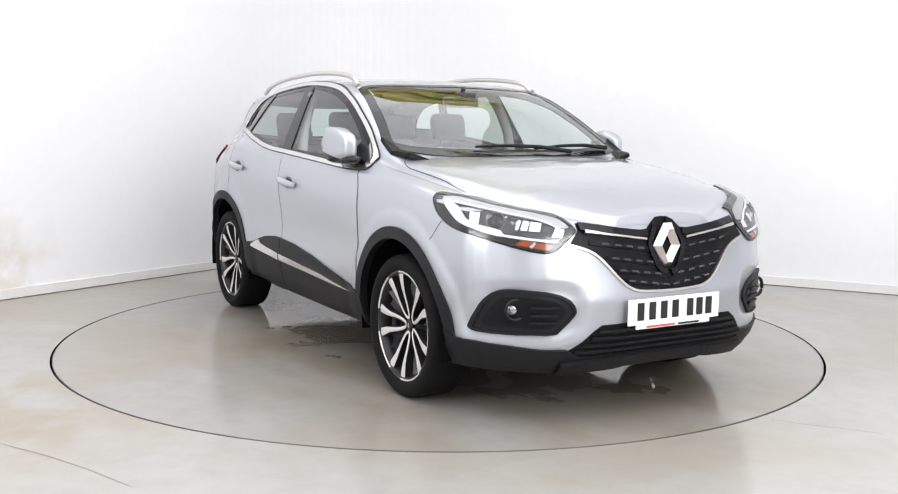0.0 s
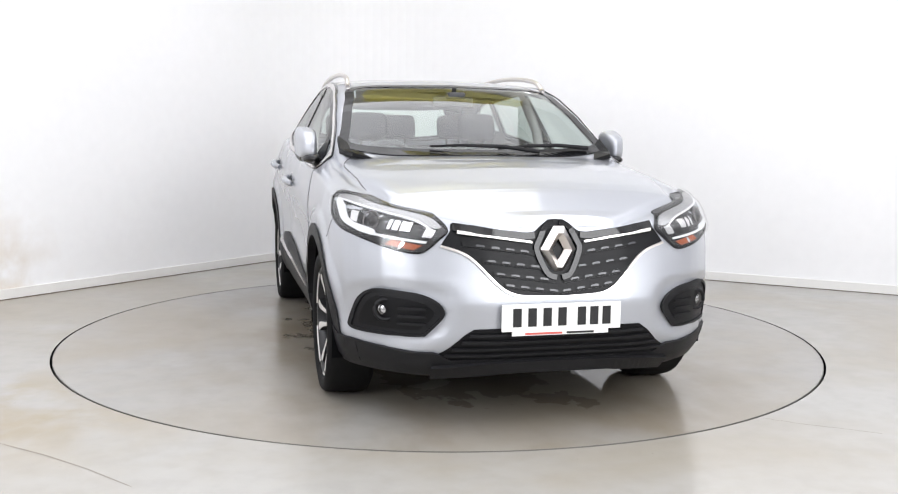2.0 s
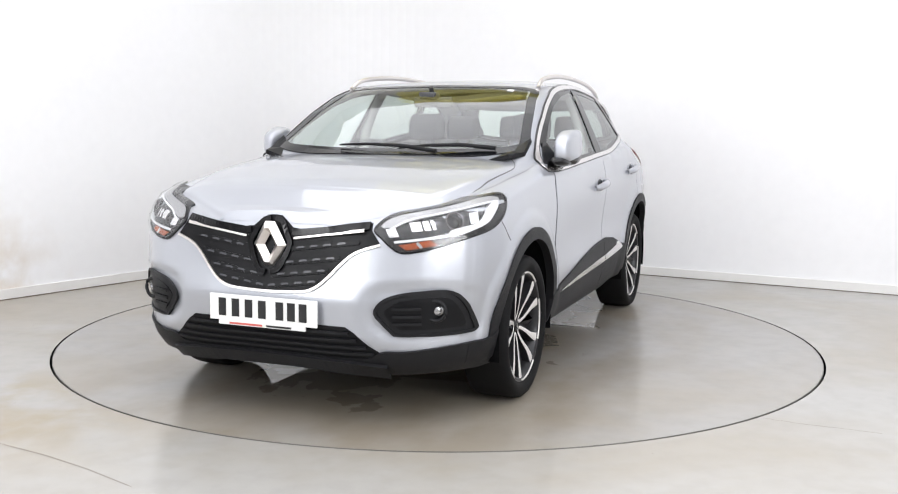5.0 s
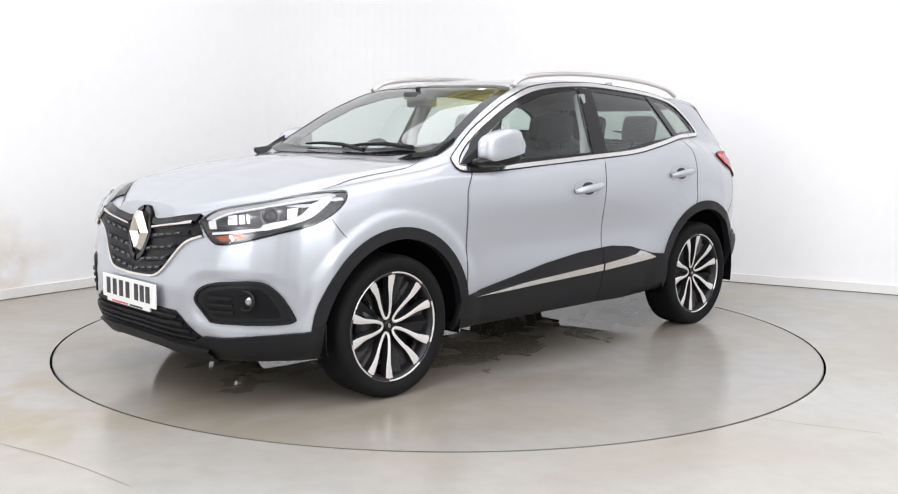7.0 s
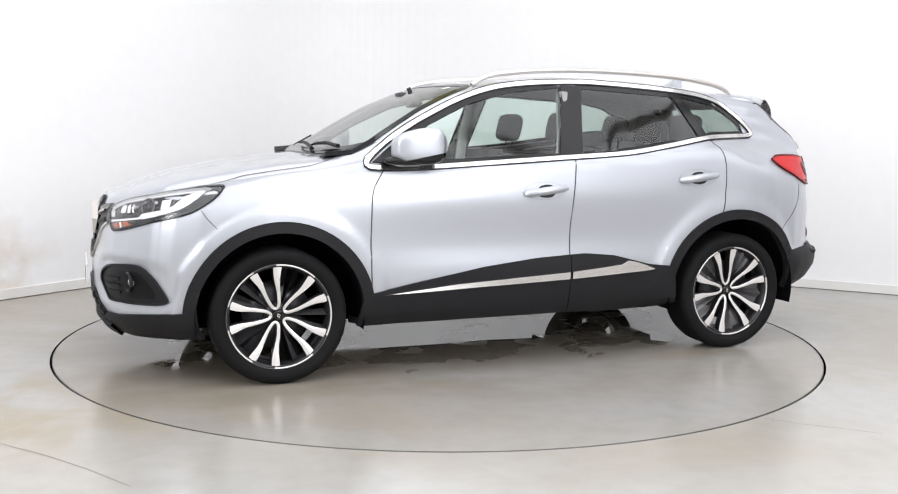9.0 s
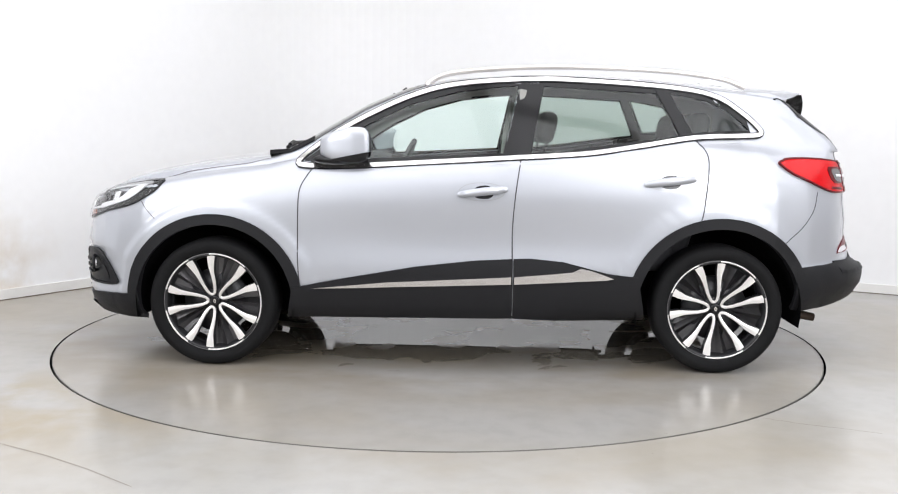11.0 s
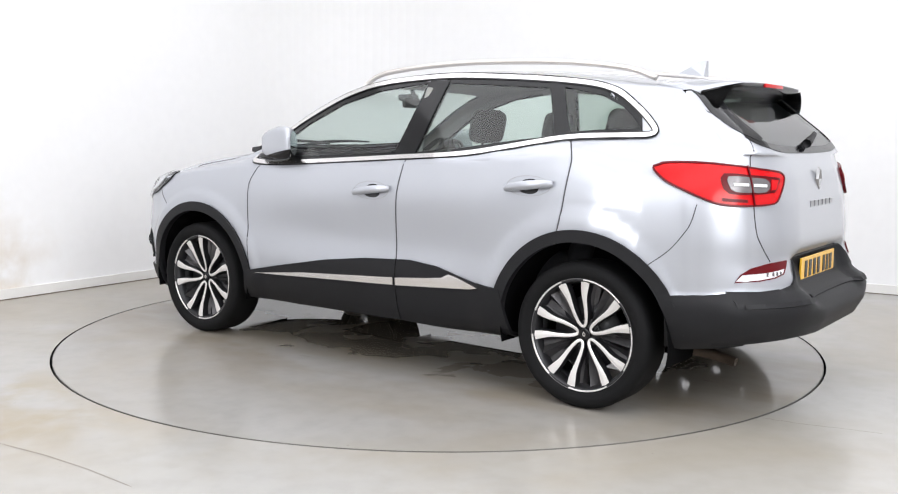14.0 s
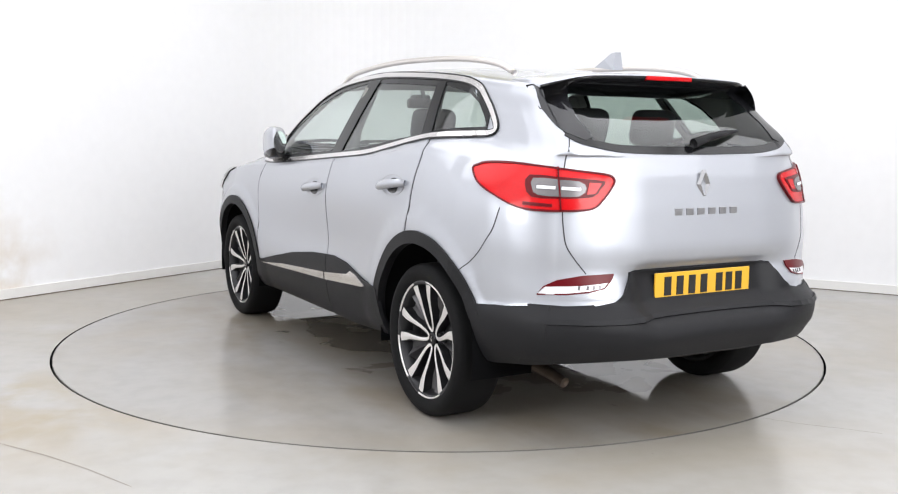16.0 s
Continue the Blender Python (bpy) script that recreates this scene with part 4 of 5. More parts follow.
for s in (1, -1):
    patch("front_skirt_side", side_pts([(-1.70, 0.405), (-1.76, 0.376), (-1.84, 0.371), (-1.92, 0.366), (-1.92, 0.25), (-1.70, 0.25)], s), (-s * 0.8, 0.6, 0), PLASTIC, off=0.0125, depth=0.02)
    # fog lamp bezel
    fog = [(0.483, 0.506), (0.505, 0.548), (0.57, 0.579), (0.65, 0.590), (0.73, 0.594), (0.772, 0.576), (0.80, 0.53), (0.818, 0.45), (0.818, 0.424), (0.79, 0.416), (0.69, 0.414), (0.58, 0.412), (0.548, 0.424), (0.508, 0.47)]
    bez = patch("fog_lamp_bezel", [(s * x, -1.98 - 0.55 * (0.72 - x), z) for x, z in flat(fog, 3)], FD, PLASTIC, off=0.006, depth=0.02, step=0.025, label="black fog lamp bezel")
    inner = [(0.52, 0.505), (0.545, 0.538), (0.60, 0.560), (0.72, 0.570), (0.76, 0.55), (0.785, 0.50), (0.792, 0.448), (0.76, 0.440), (0.60, 0.438), (0.565, 0.450)]
    patch("fog_recess", [(s * x, -1.98 - 0.55 * (0.72 - x), z) for x, z in flat(inner, 3)], FD, GRILLE_BLACK, bez, off=0.008, depth=0.004, step=0.025)
    ribbon("bezel_rim", [(s * x, -1.98 - 0.55 * (0.72 - x), z) for x, z in fog], FD, 0.012, PLASTIC, bez, off=0.014, depth=0.012, per=3, closed=True)
    for z in (0.462, 0.494, 0.526):
        ribbon("fog_slat", [(s * x, -2.03, z) for x in (0.655, 0.60, 0.55)], FD, 0.011, PLASTIC, bez, off=0.016, depth=0.01)
    loc, n = on_body(Vector((s * 0.703, -1.97, 0.515)), Vector(FD))
    bm = bmesh.new()
    ring_m = Matrix.Translation(loc + n * 0.008) @ Vector((s * 0.25, -1, 0)).normalized().to_track_quat("Z", "Y").to_matrix().to_4x4()
    tube(bm, [ring_m @ Vector((0.042 * math.cos(a), 0.042 * math.sin(a), 0)) for a in np.linspace(0, 2 * math.pi, 24, endpoint=False)], 0.008, 8, True)
    part("fog_ring", bm, PLASTIC, bez, "black fog lamp ring")
    bm = bmesh.new()
    bmesh.ops.create_uvsphere(bm, u_segments=20, v_segments=12, radius=0.031, matrix=Matrix.Translation(loc + Vector((0, 0.022, 0))))
    part("fog_lamp", bm, FOG_LENS, bez, "round clear fog lamp")
    # headlamp
    HD = (-s * 0.72, 0.69, 0)

    def lamp_pts(rows, per=3, closed=True):
        return curve_through([(s * a, b, c) for a, b, c in rows], per, closed)

    hl = [(0.453, -2.07, 0.838), (0.472, -2.041, 0.867), (0.50, -2.0, 0.889), (0.56, -1.94, 0.908), (0.65, -1.868, 0.927), (0.746, -1.742, 0.956), (0.80, -1.63, 0.970), (0.832, -1.566, 0.968), (0.858, -1.612, 0.918),
          (0.863, -1.693, 0.868), (0.848, -1.771, 0.837), (0.79, -1.882, 0.809), (0.705, -1.976, 0.777), (0.63, -2.03, 0.757), (0.565, -2.06, 0.752), (0.527, -2.072, 0.775), (0.485, -2.075, 0.812)]
    lamp_part = patch("headlamp", lamp_pts(hl), HD, LAMP_DARK, off=0.003, depth=0.012, step=0.025, label="clear headlamp with a white light guide and dark housing")
    lid = [(0.475, -2.055, 0.853), (0.50, -2.005, 0.884), (0.56, -1.945, 0.903), (0.65, -1.873, 0.922), (0.746, -1.748, 0.951), (0.80, -1.64, 0.964), (0.835, -1.63, 0.952), (0.77, -1.775, 0.932), (0.68, -1.895, 0.908), (0.58, -1.985, 0.882), (0.51, -2.045, 0.85)]
    patch("lamp_lid", lamp_pts(lid, 2), HD, LAMP_LID, lamp_part, off=0.006, depth=0.004, step=0.025, label="grey upper lamp trim")
    guide = [(0.842, -1.655, 0.948), (0.846, -1.74, 0.884), (0.828, -1.815, 0.851), (0.743, -1.937, 0.815), (0.735, -1.938, 0.838), (0.80, -1.85, 0.860), (0.820, -1.80, 0.882), (0.822, -1.745, 0.925)]
    patch("light_guide", lamp_pts(guide, 2), HD, WHITE_LENS, lamp_part, off=0.009, depth=0.007, step=0.02, label="white light guide")
    ribbon("light_guide", lamp_pts([(0.735, -1.945, 0.82), (0.65, -2.01, 0.807), (0.54, -2.064, 0.794)], 6, False), HD, 0.009, WHITE_LENS, lamp_part, off=0.009, depth=0.006, curve=False, label="slim white light guide")
    ribbon("light_guide", lamp_pts([(0.83, -1.66, 0.946), (0.76, -1.79, 0.927), (0.67, -1.90, 0.902), (0.57, -1.99, 0.876), (0.505, -2.05, 0.842)], 6, False), HD, 0.004, WHITE_LENS, lamp_part, off=0.010, depth=0.006, curve=False)
    for sq in ([(0.575, -2.005, 0.868), (0.662, -1.958, 0.878), (0.685, -1.968, 0.842), (0.60, -2.025, 0.835)], [(0.778, -1.845, 0.904), (0.803, -1.807, 0.910), (0.814, -1.822, 0.868), (0.793, -1.858, 0.862)], [(0.50, -2.06, 0.842), (0.53, -2.04, 0.852), (0.55, -2.045, 0.815), (0.52, -2.065, 0.812)]):
        patch("reflector", [(s * a, b, c) for a, b, c in sq], HD, REFLECTOR, lamp_part, off=0.007, depth=0.004, step=0.02, label="bright reflector cell")
    for cut_a, cut_b in (((0.62, -1.985, 0.872), (0.642, -2.0, 0.838)), ((0.648, -1.968, 0.876), (0.672, -1.98, 0.840))):
        ribbon("reflector_rib", [(s * cut_a[0], *cut_a[1:]), (s * cut_b[0], *cut_b[1:])], HD, 0.007, LAMP_DARK, lamp_part, off=0.010, depth=0.004, curve=False)
    loc, n = on_body(Vector((s * 0.739, -1.907, 0.875)), Vector(HD).normalized())
    bm = bmesh.new()
    bmesh.ops.create_uvsphere(bm, u_segments=24, v_segments=14, radius=0.038, matrix=Matrix.Translation(loc - n * 0.02))
    pr = part("projector", bm, LAMP_DARK, lamp_part, "dark projector lens")
    bm = bmesh.new()
    rim_m = Matrix.Translation(loc + n * 0.006) @ n.to_track_quat("Z", "Y").to_matrix().to_4x4()
    tube(bm, [rim_m @ Vector((0.038 * math.cos(a), 0.038 * math.sin(a), 0)) for a in np.linspace(0, 2 * math.pi, 24, endpoint=False)], 0.004, 6, True)
    part("bezel", bm, LAMP_GREY, pr)
    amber = [(0.555, -2.06, 0.782), (0.668, -1.998, 0.803), (0.695, -1.984, 0.783), (0.592, -2.054, 0.763)]
    patch("indicator", [(s * a, b, c) for a, b, c in amber], HD, AMBER, lamp_part, off=0.007, depth=0.004, step=0.02, label="amber indicator")
    ribbon("indicator_rib", [(s * 0.625, -2.03, 0.793), (s * 0.64, -2.02, 0.772)], HD, 0.012, REFLECTOR, lamp_part, off=0.010, depth=0.004, curve=False)
    ribbon("headlamp_edge", lamp_pts(hl), HD, 0.007, GLOSS_BLACK, lamp_part, off=0.008, depth=0.01, closed=True, curve=False)
    patch("lamp_cover", lamp_pts(hl), HD, COVER, lamp_part, off=0.018, depth=0.002, step=0.03, label="clear polycarbonate cover").visible_shadow = False


# ---- number plates: bars for the characters ----
def plate(name, y, cz, face, sign, label):
    bm = bmesh.new()
    box(bm, (-0.26, y - 0.005, cz - 0.056), (0.26, y + 0.005, cz + 0.056), 0.003)
    box(bm, (-0.215, y - 0.0045, cz - 0.074), (0.205, y + 0.0045, cz - 0.05))
    ob = part(name, bm, face, car, label, smooth=False)
    for k, x in enumerate((-0.195, -0.13, -0.065, 0.0, 0.085, 0.14, 0.195)):
        bm = bmesh.new()
        xx = x * -sign
        box(bm, (xx - 0.018, y + sign * 0.0065 - 0.001, cz - 0.036), (xx + 0.018, y + sign * 0.0065 + 0.001, cz + 0.040))
        part("character_bar", bm, PLATE_INK, ob, smooth=False)
    for a, b, mt in ((-0.16, 0.0, RED_INK), (0.02, 0.14, PLATE_INK)):
        bm = bmesh.new()
        box(bm, (min(-sign * a, -sign * b), y + sign * 0.006 - 0.001, cz - 0.070), (max(-sign * a, -sign * b), y + sign * 0.006 + 0.001, cz - 0.062))
        part("print_bar", bm, mt, ob, smooth=False)
    return ob


plate("front_plate", -2.198, 0.494, PLATE_WHITE, -1, "white number plate with dark character bars")

# ---- rear ----
RD = (0, -1, 0)
bump_half = [(0.30, 0.712), (0.385, 0.708), (0.415, 0.662), (0.44, 0.627), (0.475, 0.602), (0.554, 0.588), (0.66, 0.584), (0.76, 0.590), (0.76, 0.36), (0.5, 0.385)]
bump = bump_half + [(-x, z) for x, z in bump_half[::-1]]
patch("rear_bumper", [(x, 2.2, z) for x, z in bump], RD, PLASTIC, off=0.010, depth=0.02, step=0.03, label="black plastic lower rear bumper")
ribbon("bumper_crease", [(x, 2.2, 0.535 - 0.01 * abs(x)) for x in (-0.74, -0.4, 0, 0.4, 0.74)], RD, 0.016, PLASTIC, off=0.018, depth=0.014)
plate("rear_plate", 2.096, 0.640, PLATE_YELLOW, 1, "yellow number plate with dark character bars")
for s in (1, -1):
    D = (-s, 0, 0)
    patch("rear_bumper_side", side_pts([(1.70, 0.566), (1.80, 0.567), (1.98, 0.580), (2.10, 0.587), (2.10, 0.36), (1.98, 0.345), (1.80, 0.335), (1.72, 0.345)], s), (-s * 0.85, -0.5, 0), PLASTIC, off=0.0105, depth=0.02)
    TD = (-s * 0.66, -0.75, 0)
    tail = [(0.823, 1.628, 1.095), (0.803, 1.645, 1.110), (0.786, 1.68, 1.119), (0.743, 1.811, 1.121), (0.688, 1.927, 1.113), (0.607, 2.003, 1.10), (0.505, 2.054, 1.086), (0.474, 2.065, 1.076), (0.466, 2.072, 1.058), (0.490, 2.075, 1.023),
            (0.53, 2.075, 0.980), (0.555, 2.070, 0.960), (0.591, 2.055, 0.952), (0.70, 1.989, 0.949), (0.767, 1.913, 0.955), (0.80, 1.861, 0.972), (0.828, 1.781, 1.006), (0.838, 1.69, 1.046)]

    def tail_pts(rows, per=3, closed=True):
        return curve_through([(s * a, b, c) for a, b, c in rows], per, closed)

    tl = patch("tail_lamp", tail_pts(tail), TD, RED, off=0.010, depth=0.02, step=0.03, label="red tail lamp with clear centre")
    ribbon("lens_border", tail_pts(tail), TD, 0.007, DEEP_RED, tl, off=0.013, depth=0.012, closed=True, curve=False, label="dark red lens border")
    frame_pts = [(0.735, 1.905, 1.080), (0.659, 1.979, 1.075), (0.586, 2.03, 1.069), (0.505, 2.064, 1.060), (0.53, 2.066, 1.03), (0.562, 2.062, 1.0), (0.67, 1.997, 0.995), (0.742, 1.93, 0.999), (0.752, 1.90, 1.04)]
    patch("lens_frame", tail_pts(frame_pts, 2), TD, DEEP_RED, tl, off=0.0125, depth=0.004, step=0.03, label="dark red inner frame")
    cl = [(0.724, 1.915, 1.069), (0.661, 1.982, 1.065), (0.597, 2.027, 1.059), (0.577, 2.045, 1.034), (0.605, 2.04, 1.003), (0.67, 1.997, 1.002), (0.725, 1.946, 1.006), (0.735, 1.924, 1.03)]
    patch("reversing_lens", tail_pts(cl, 2), TD, LAMP_GREY, tl, off=0.015, depth=0.006, step=0.03, label="clear reversing lens")
    patch("inner_lens", tail_pts([(0.565, 2.045, 1.055), (0.518, 2.06, 1.052), (0.548, 2.062, 1.012), (0.578, 2.05, 1.01)], 1), TD, RED, tl, off=0.015, depth=0.004, step=0.03)
    for seg in ([(0.722, 1.935, 1.036), (0.675, 1.982, 1.034)], [(0.655, 1.996, 1.033), (0.597, 2.036, 1.029)]):
        ribbon("lens_bar", tail_pts(seg, 4, False), TD, 0.012, WHITE_LENS, tl, off=0.018, depth=0.004, curve=False)
    ribbon("lamp_split", tail_pts([(0.651, 1.966, 1.112), (0.662, 1.992, 1.032), (0.668, 2.012, 0.951)], 4, False), TD, 0.006, DEEP_RED, tl, off=0.019, depth=0.006, curve=False)
    ribbon("lens_step", tail_pts([(0.76, 1.90, 0.975), (0.69, 1.985, 0.968)], 4, False), TD, 0.012, DEEP_RED, tl, off=0.0125, depth=0.004, curve=False)
    RFD = (-s * 0.45, -0.89, 0)
    ref = [(0.737, 1.97, 0.630), (0.719, 1.99, 0.660), (0.677, 2.02, 0.684), (0.595, 2.07, 0.700), (0.476, 2.11, 0.706), (0.488, 2.11, 0.685), (0.515, 2.10, 0.653), (0.574, 2.085, 0.640), (0.65, 2.04, 0.632)]
    rf = patch("rear_reflector", [(s * a, b, c) for a, b, c in ref], RFD, WHITE_LENS, off=0.004, depth=0.008, step=0.03, label="red and clear rear reflector")
    patch("reflector_red", [(s * a, b, c) for a, b, c in ref[1:5] + [(0.493, 2.11, 0.674), (0.60, 2.07, 0.664)]], RFD, DEEP_RED, rf, off=0.006, depth=0.003, step=0.03, label="dark red strip")
    ribbon("reflector_edge", [(s * a, b, c) for a, b, c in ref], RFD, 0.005, DEEP_RED, rf, off=0.007, depth=0.006, closed=True, curve=False)
    for a in (0.53, 0.556, 0.582, 0.62):
        ribbon("reflector_cell", [(s * a, 2.09, 0.663), (s * (a + 0.004), 2.09, 0.648)], RFD, 0.008, LAMP_GREY, rf, off=0.007, depth=0.003, curve=False)
    ribbon("tailgate_gap", [(s * x, 2.05, z) for x, z in ((0.618, 1.235), (0.65, 1.118), (0.664, 1.03), (0.668, 0.951), (0.665, 0.882), (0.654, 0.817), (0.62, 0.765), (0.572, 0.709))], (-s * 0.3, -0.95, 0), 0.005, SHUT, off=0.0012, depth=0.002)
# rear badge and lettering bars
loc, _ = on_body(Vector((0, 2.1, 1.045)), Vector(RD))
bm = bmesh.new()
diamond(bm, 0.004, 0, 0, 0.037, 0.059, 0.5, 0.012)
bd = part("rear_badge", bm, LETTER, car, "chrome hollow diamond badge", smooth=False)
bd.matrix_basis = pose(0, loc.y + 0.006, 1.045, 0, 0, 180)
for k in range(6):
    x = 0.150 - k * 0.060
    bm = bmesh.new()
    loc, n = on_body(Vector((x, 2.1, 0.937)), Vector(RD))
    box(bm, (x - 0.019, loc.y - 0.002, 0.924), (x + 0.019, loc.y + 0.004, 0.951), 0.001)
    part("letter_bar", bm, LETTER, car, "chrome lettering bar", smooth=False)
# roof spoiler
bm = bmesh.new()
rows = []
for x in np.linspace(-0.57, 0.57, 41):
    k = abs(x) / 0.57
    y1 = 1.848 - 0.012 * k ** 2 - 0.115 * max(0, (k - 0.70) / 0.30) ** 1.6
    deep = 1 - 0.8 * k ** 3
    zt = 1.490 - 0.018 * k ** 2 - 0.030 * max(0, (k - 0.70) / 0.30) ** 1.6
    roof, _ = on_body(Vector((x, 1.50, 1.5)), Vector((0, 0, -1)))
    rows.append([bm.verts.new(p) for p in ((x, 1.50, roof.z - 0.012), (x, 1.51, roof.z + 0.004), (x, 1.64, (roof.z + zt) / 2 + 0.010), (x, y1 - 0.06, zt + 0.006), (x, y1, zt - 0.004), (x, y1 - 0.004, zt - 0.018), (x, y1 - 0.06, zt - 0.018 - 0.032 * deep), (x, 1.66 - 0.02 * k, zt - 0.018 - 0.067 * deep), (x, 1.60, zt - 0.018 - 0.067 * deep))])
n = len(rows[0])
for a, b in zip(rows, rows[1:]):
    for j in range(n):
        f = bm.faces.new((a[j], b[j], b[(j + 1) % n], a[(j + 1) % n]))
        f.material_index = 1 if j in (4, 5, 6, 7) else 0
bm.faces.new(rows[0]), bm.faces.new(rows[-1][::-1])
bmesh.ops.recalc_face_normals(bm, faces=bm.faces)
sp = part("roof_spoiler", bm, [PAINT, GLOSS_BLACK], car, "silver roof spoiler with black underside")
bm = bmesh.new()
box(bm, (-0.125, 1.80, 1.468), (0.125, 1.853, 1.486), 0.003)
part("brake_light", bm, RED, sp, "red high brake light")
for s in (1, -1):
    bm = bmesh.new()
    outer, inner = [], []
    for t in np.linspace(0, 1, 9):
        o = Vector((0.465, 1.832, 1.468)).lerp(Vector((0.578, 1.795, 1.340)), t) + Vector((0.012, 0.006, 0.006)) * math.sin(math.pi * t)
        i = Vector((0.588, 1.640, 1.440)).lerp(Vector((0.607, 1.775, 1.338)), t)
        outer.append(bm.verts.new((s * o.x, o.y, o.z)))
        inner.append(bm.verts.new((s * i.x, i.y, i.z)))
    for k in range(8):
        bm.faces.new((outer[k], outer[k + 1], inner[k + 1], inner[k]))
    bmesh.ops.solidify(bm, geom=bm.faces[:], thickness=0.012)
    bmesh.ops.recalc_face_normals(bm, faces=bm.faces)
    part("spoiler_fin", bm, GLOSS_BLACK, sp, "gloss black spoiler fin")
# antenna fin
bm = bmesh.new()
fin = [(1.37, 1.548), (1.435, 1.580), (1.475, 1.607), (1.512, 1.609), (1.508, 1.53)]
lf = [bm.verts.new(((0.022, 0.022, 0.012, 0.012, 0.03)[i], y, z)) for i, (y, z) in enumerate(fin)]
rf_ = [bm.verts.new((-v.co.x, v.co.y, v.co.z)) for v in lf]
bmesh.ops.triangulate(bm, faces=[bm.faces.new(lf), bm.faces.new(rf_[::-1])])
for k in range(5):
    j = (k + 1) % 5
    bm.faces.new((lf[k], lf[j], rf_[j], rf_[k]))
bmesh.ops.recalc_face_normals(bm, faces=bm.faces)
part("antenna_fin", bm, PAINT, car, "silver shark fin antenna", smooth=False)
# rear wiper
bm = bmesh.new()
loc, n = on_body(Vector((0.01, 2.0, 1.195)), Vector(RD))
loc2, n2 = on_body(Vector((-0.29, 2.0, 1.25)), Vector(RD))
tube(bm, [loc + n * 0.02, loc.lerp(loc2, 0.3) + n * 0.035, loc.lerp(loc2, 0.7) + n * 0.03, loc2 + n2 * 0.015], [0.022, 0.016, 0.012, 0.006], 8)
part("rear_wiper", bm, PLASTIC, car, "black rear wiper")
# front wipers
for a, b in (((0.30, -1.02), (-0.28, -0.965)), ((0.60, -0.95), (0.08, -0.99))):
    pa, pb = lifted([a, b])
    bm = bmesh.new()
    tube(bm, [pa + Vector((0, -0.01, 0.02)), pa.lerp(pb, 0.35) + Vector((0, -0.012, 0.035)), pa.lerp(pb, 0.7) + Vector((0, -0.01, 0.03)), pb + Vector((0, -0.01, 0.014))], [0.012, 0.010, 0.008, 0.005], 8)
    part("wiper", bm, PLASTIC, car, "black windscreen wiper")
# exhaust
bm = bmesh.new()
tube(bm, [(0.58, 1.68, 0.285), (0.57, 1.82, 0.272), (0.565, 1.93, 0.25)], [0.026, 0.026, 0.022], 12)
part("exhaust_pipe", bm, RUST, car, "rusty exhaust pipe")


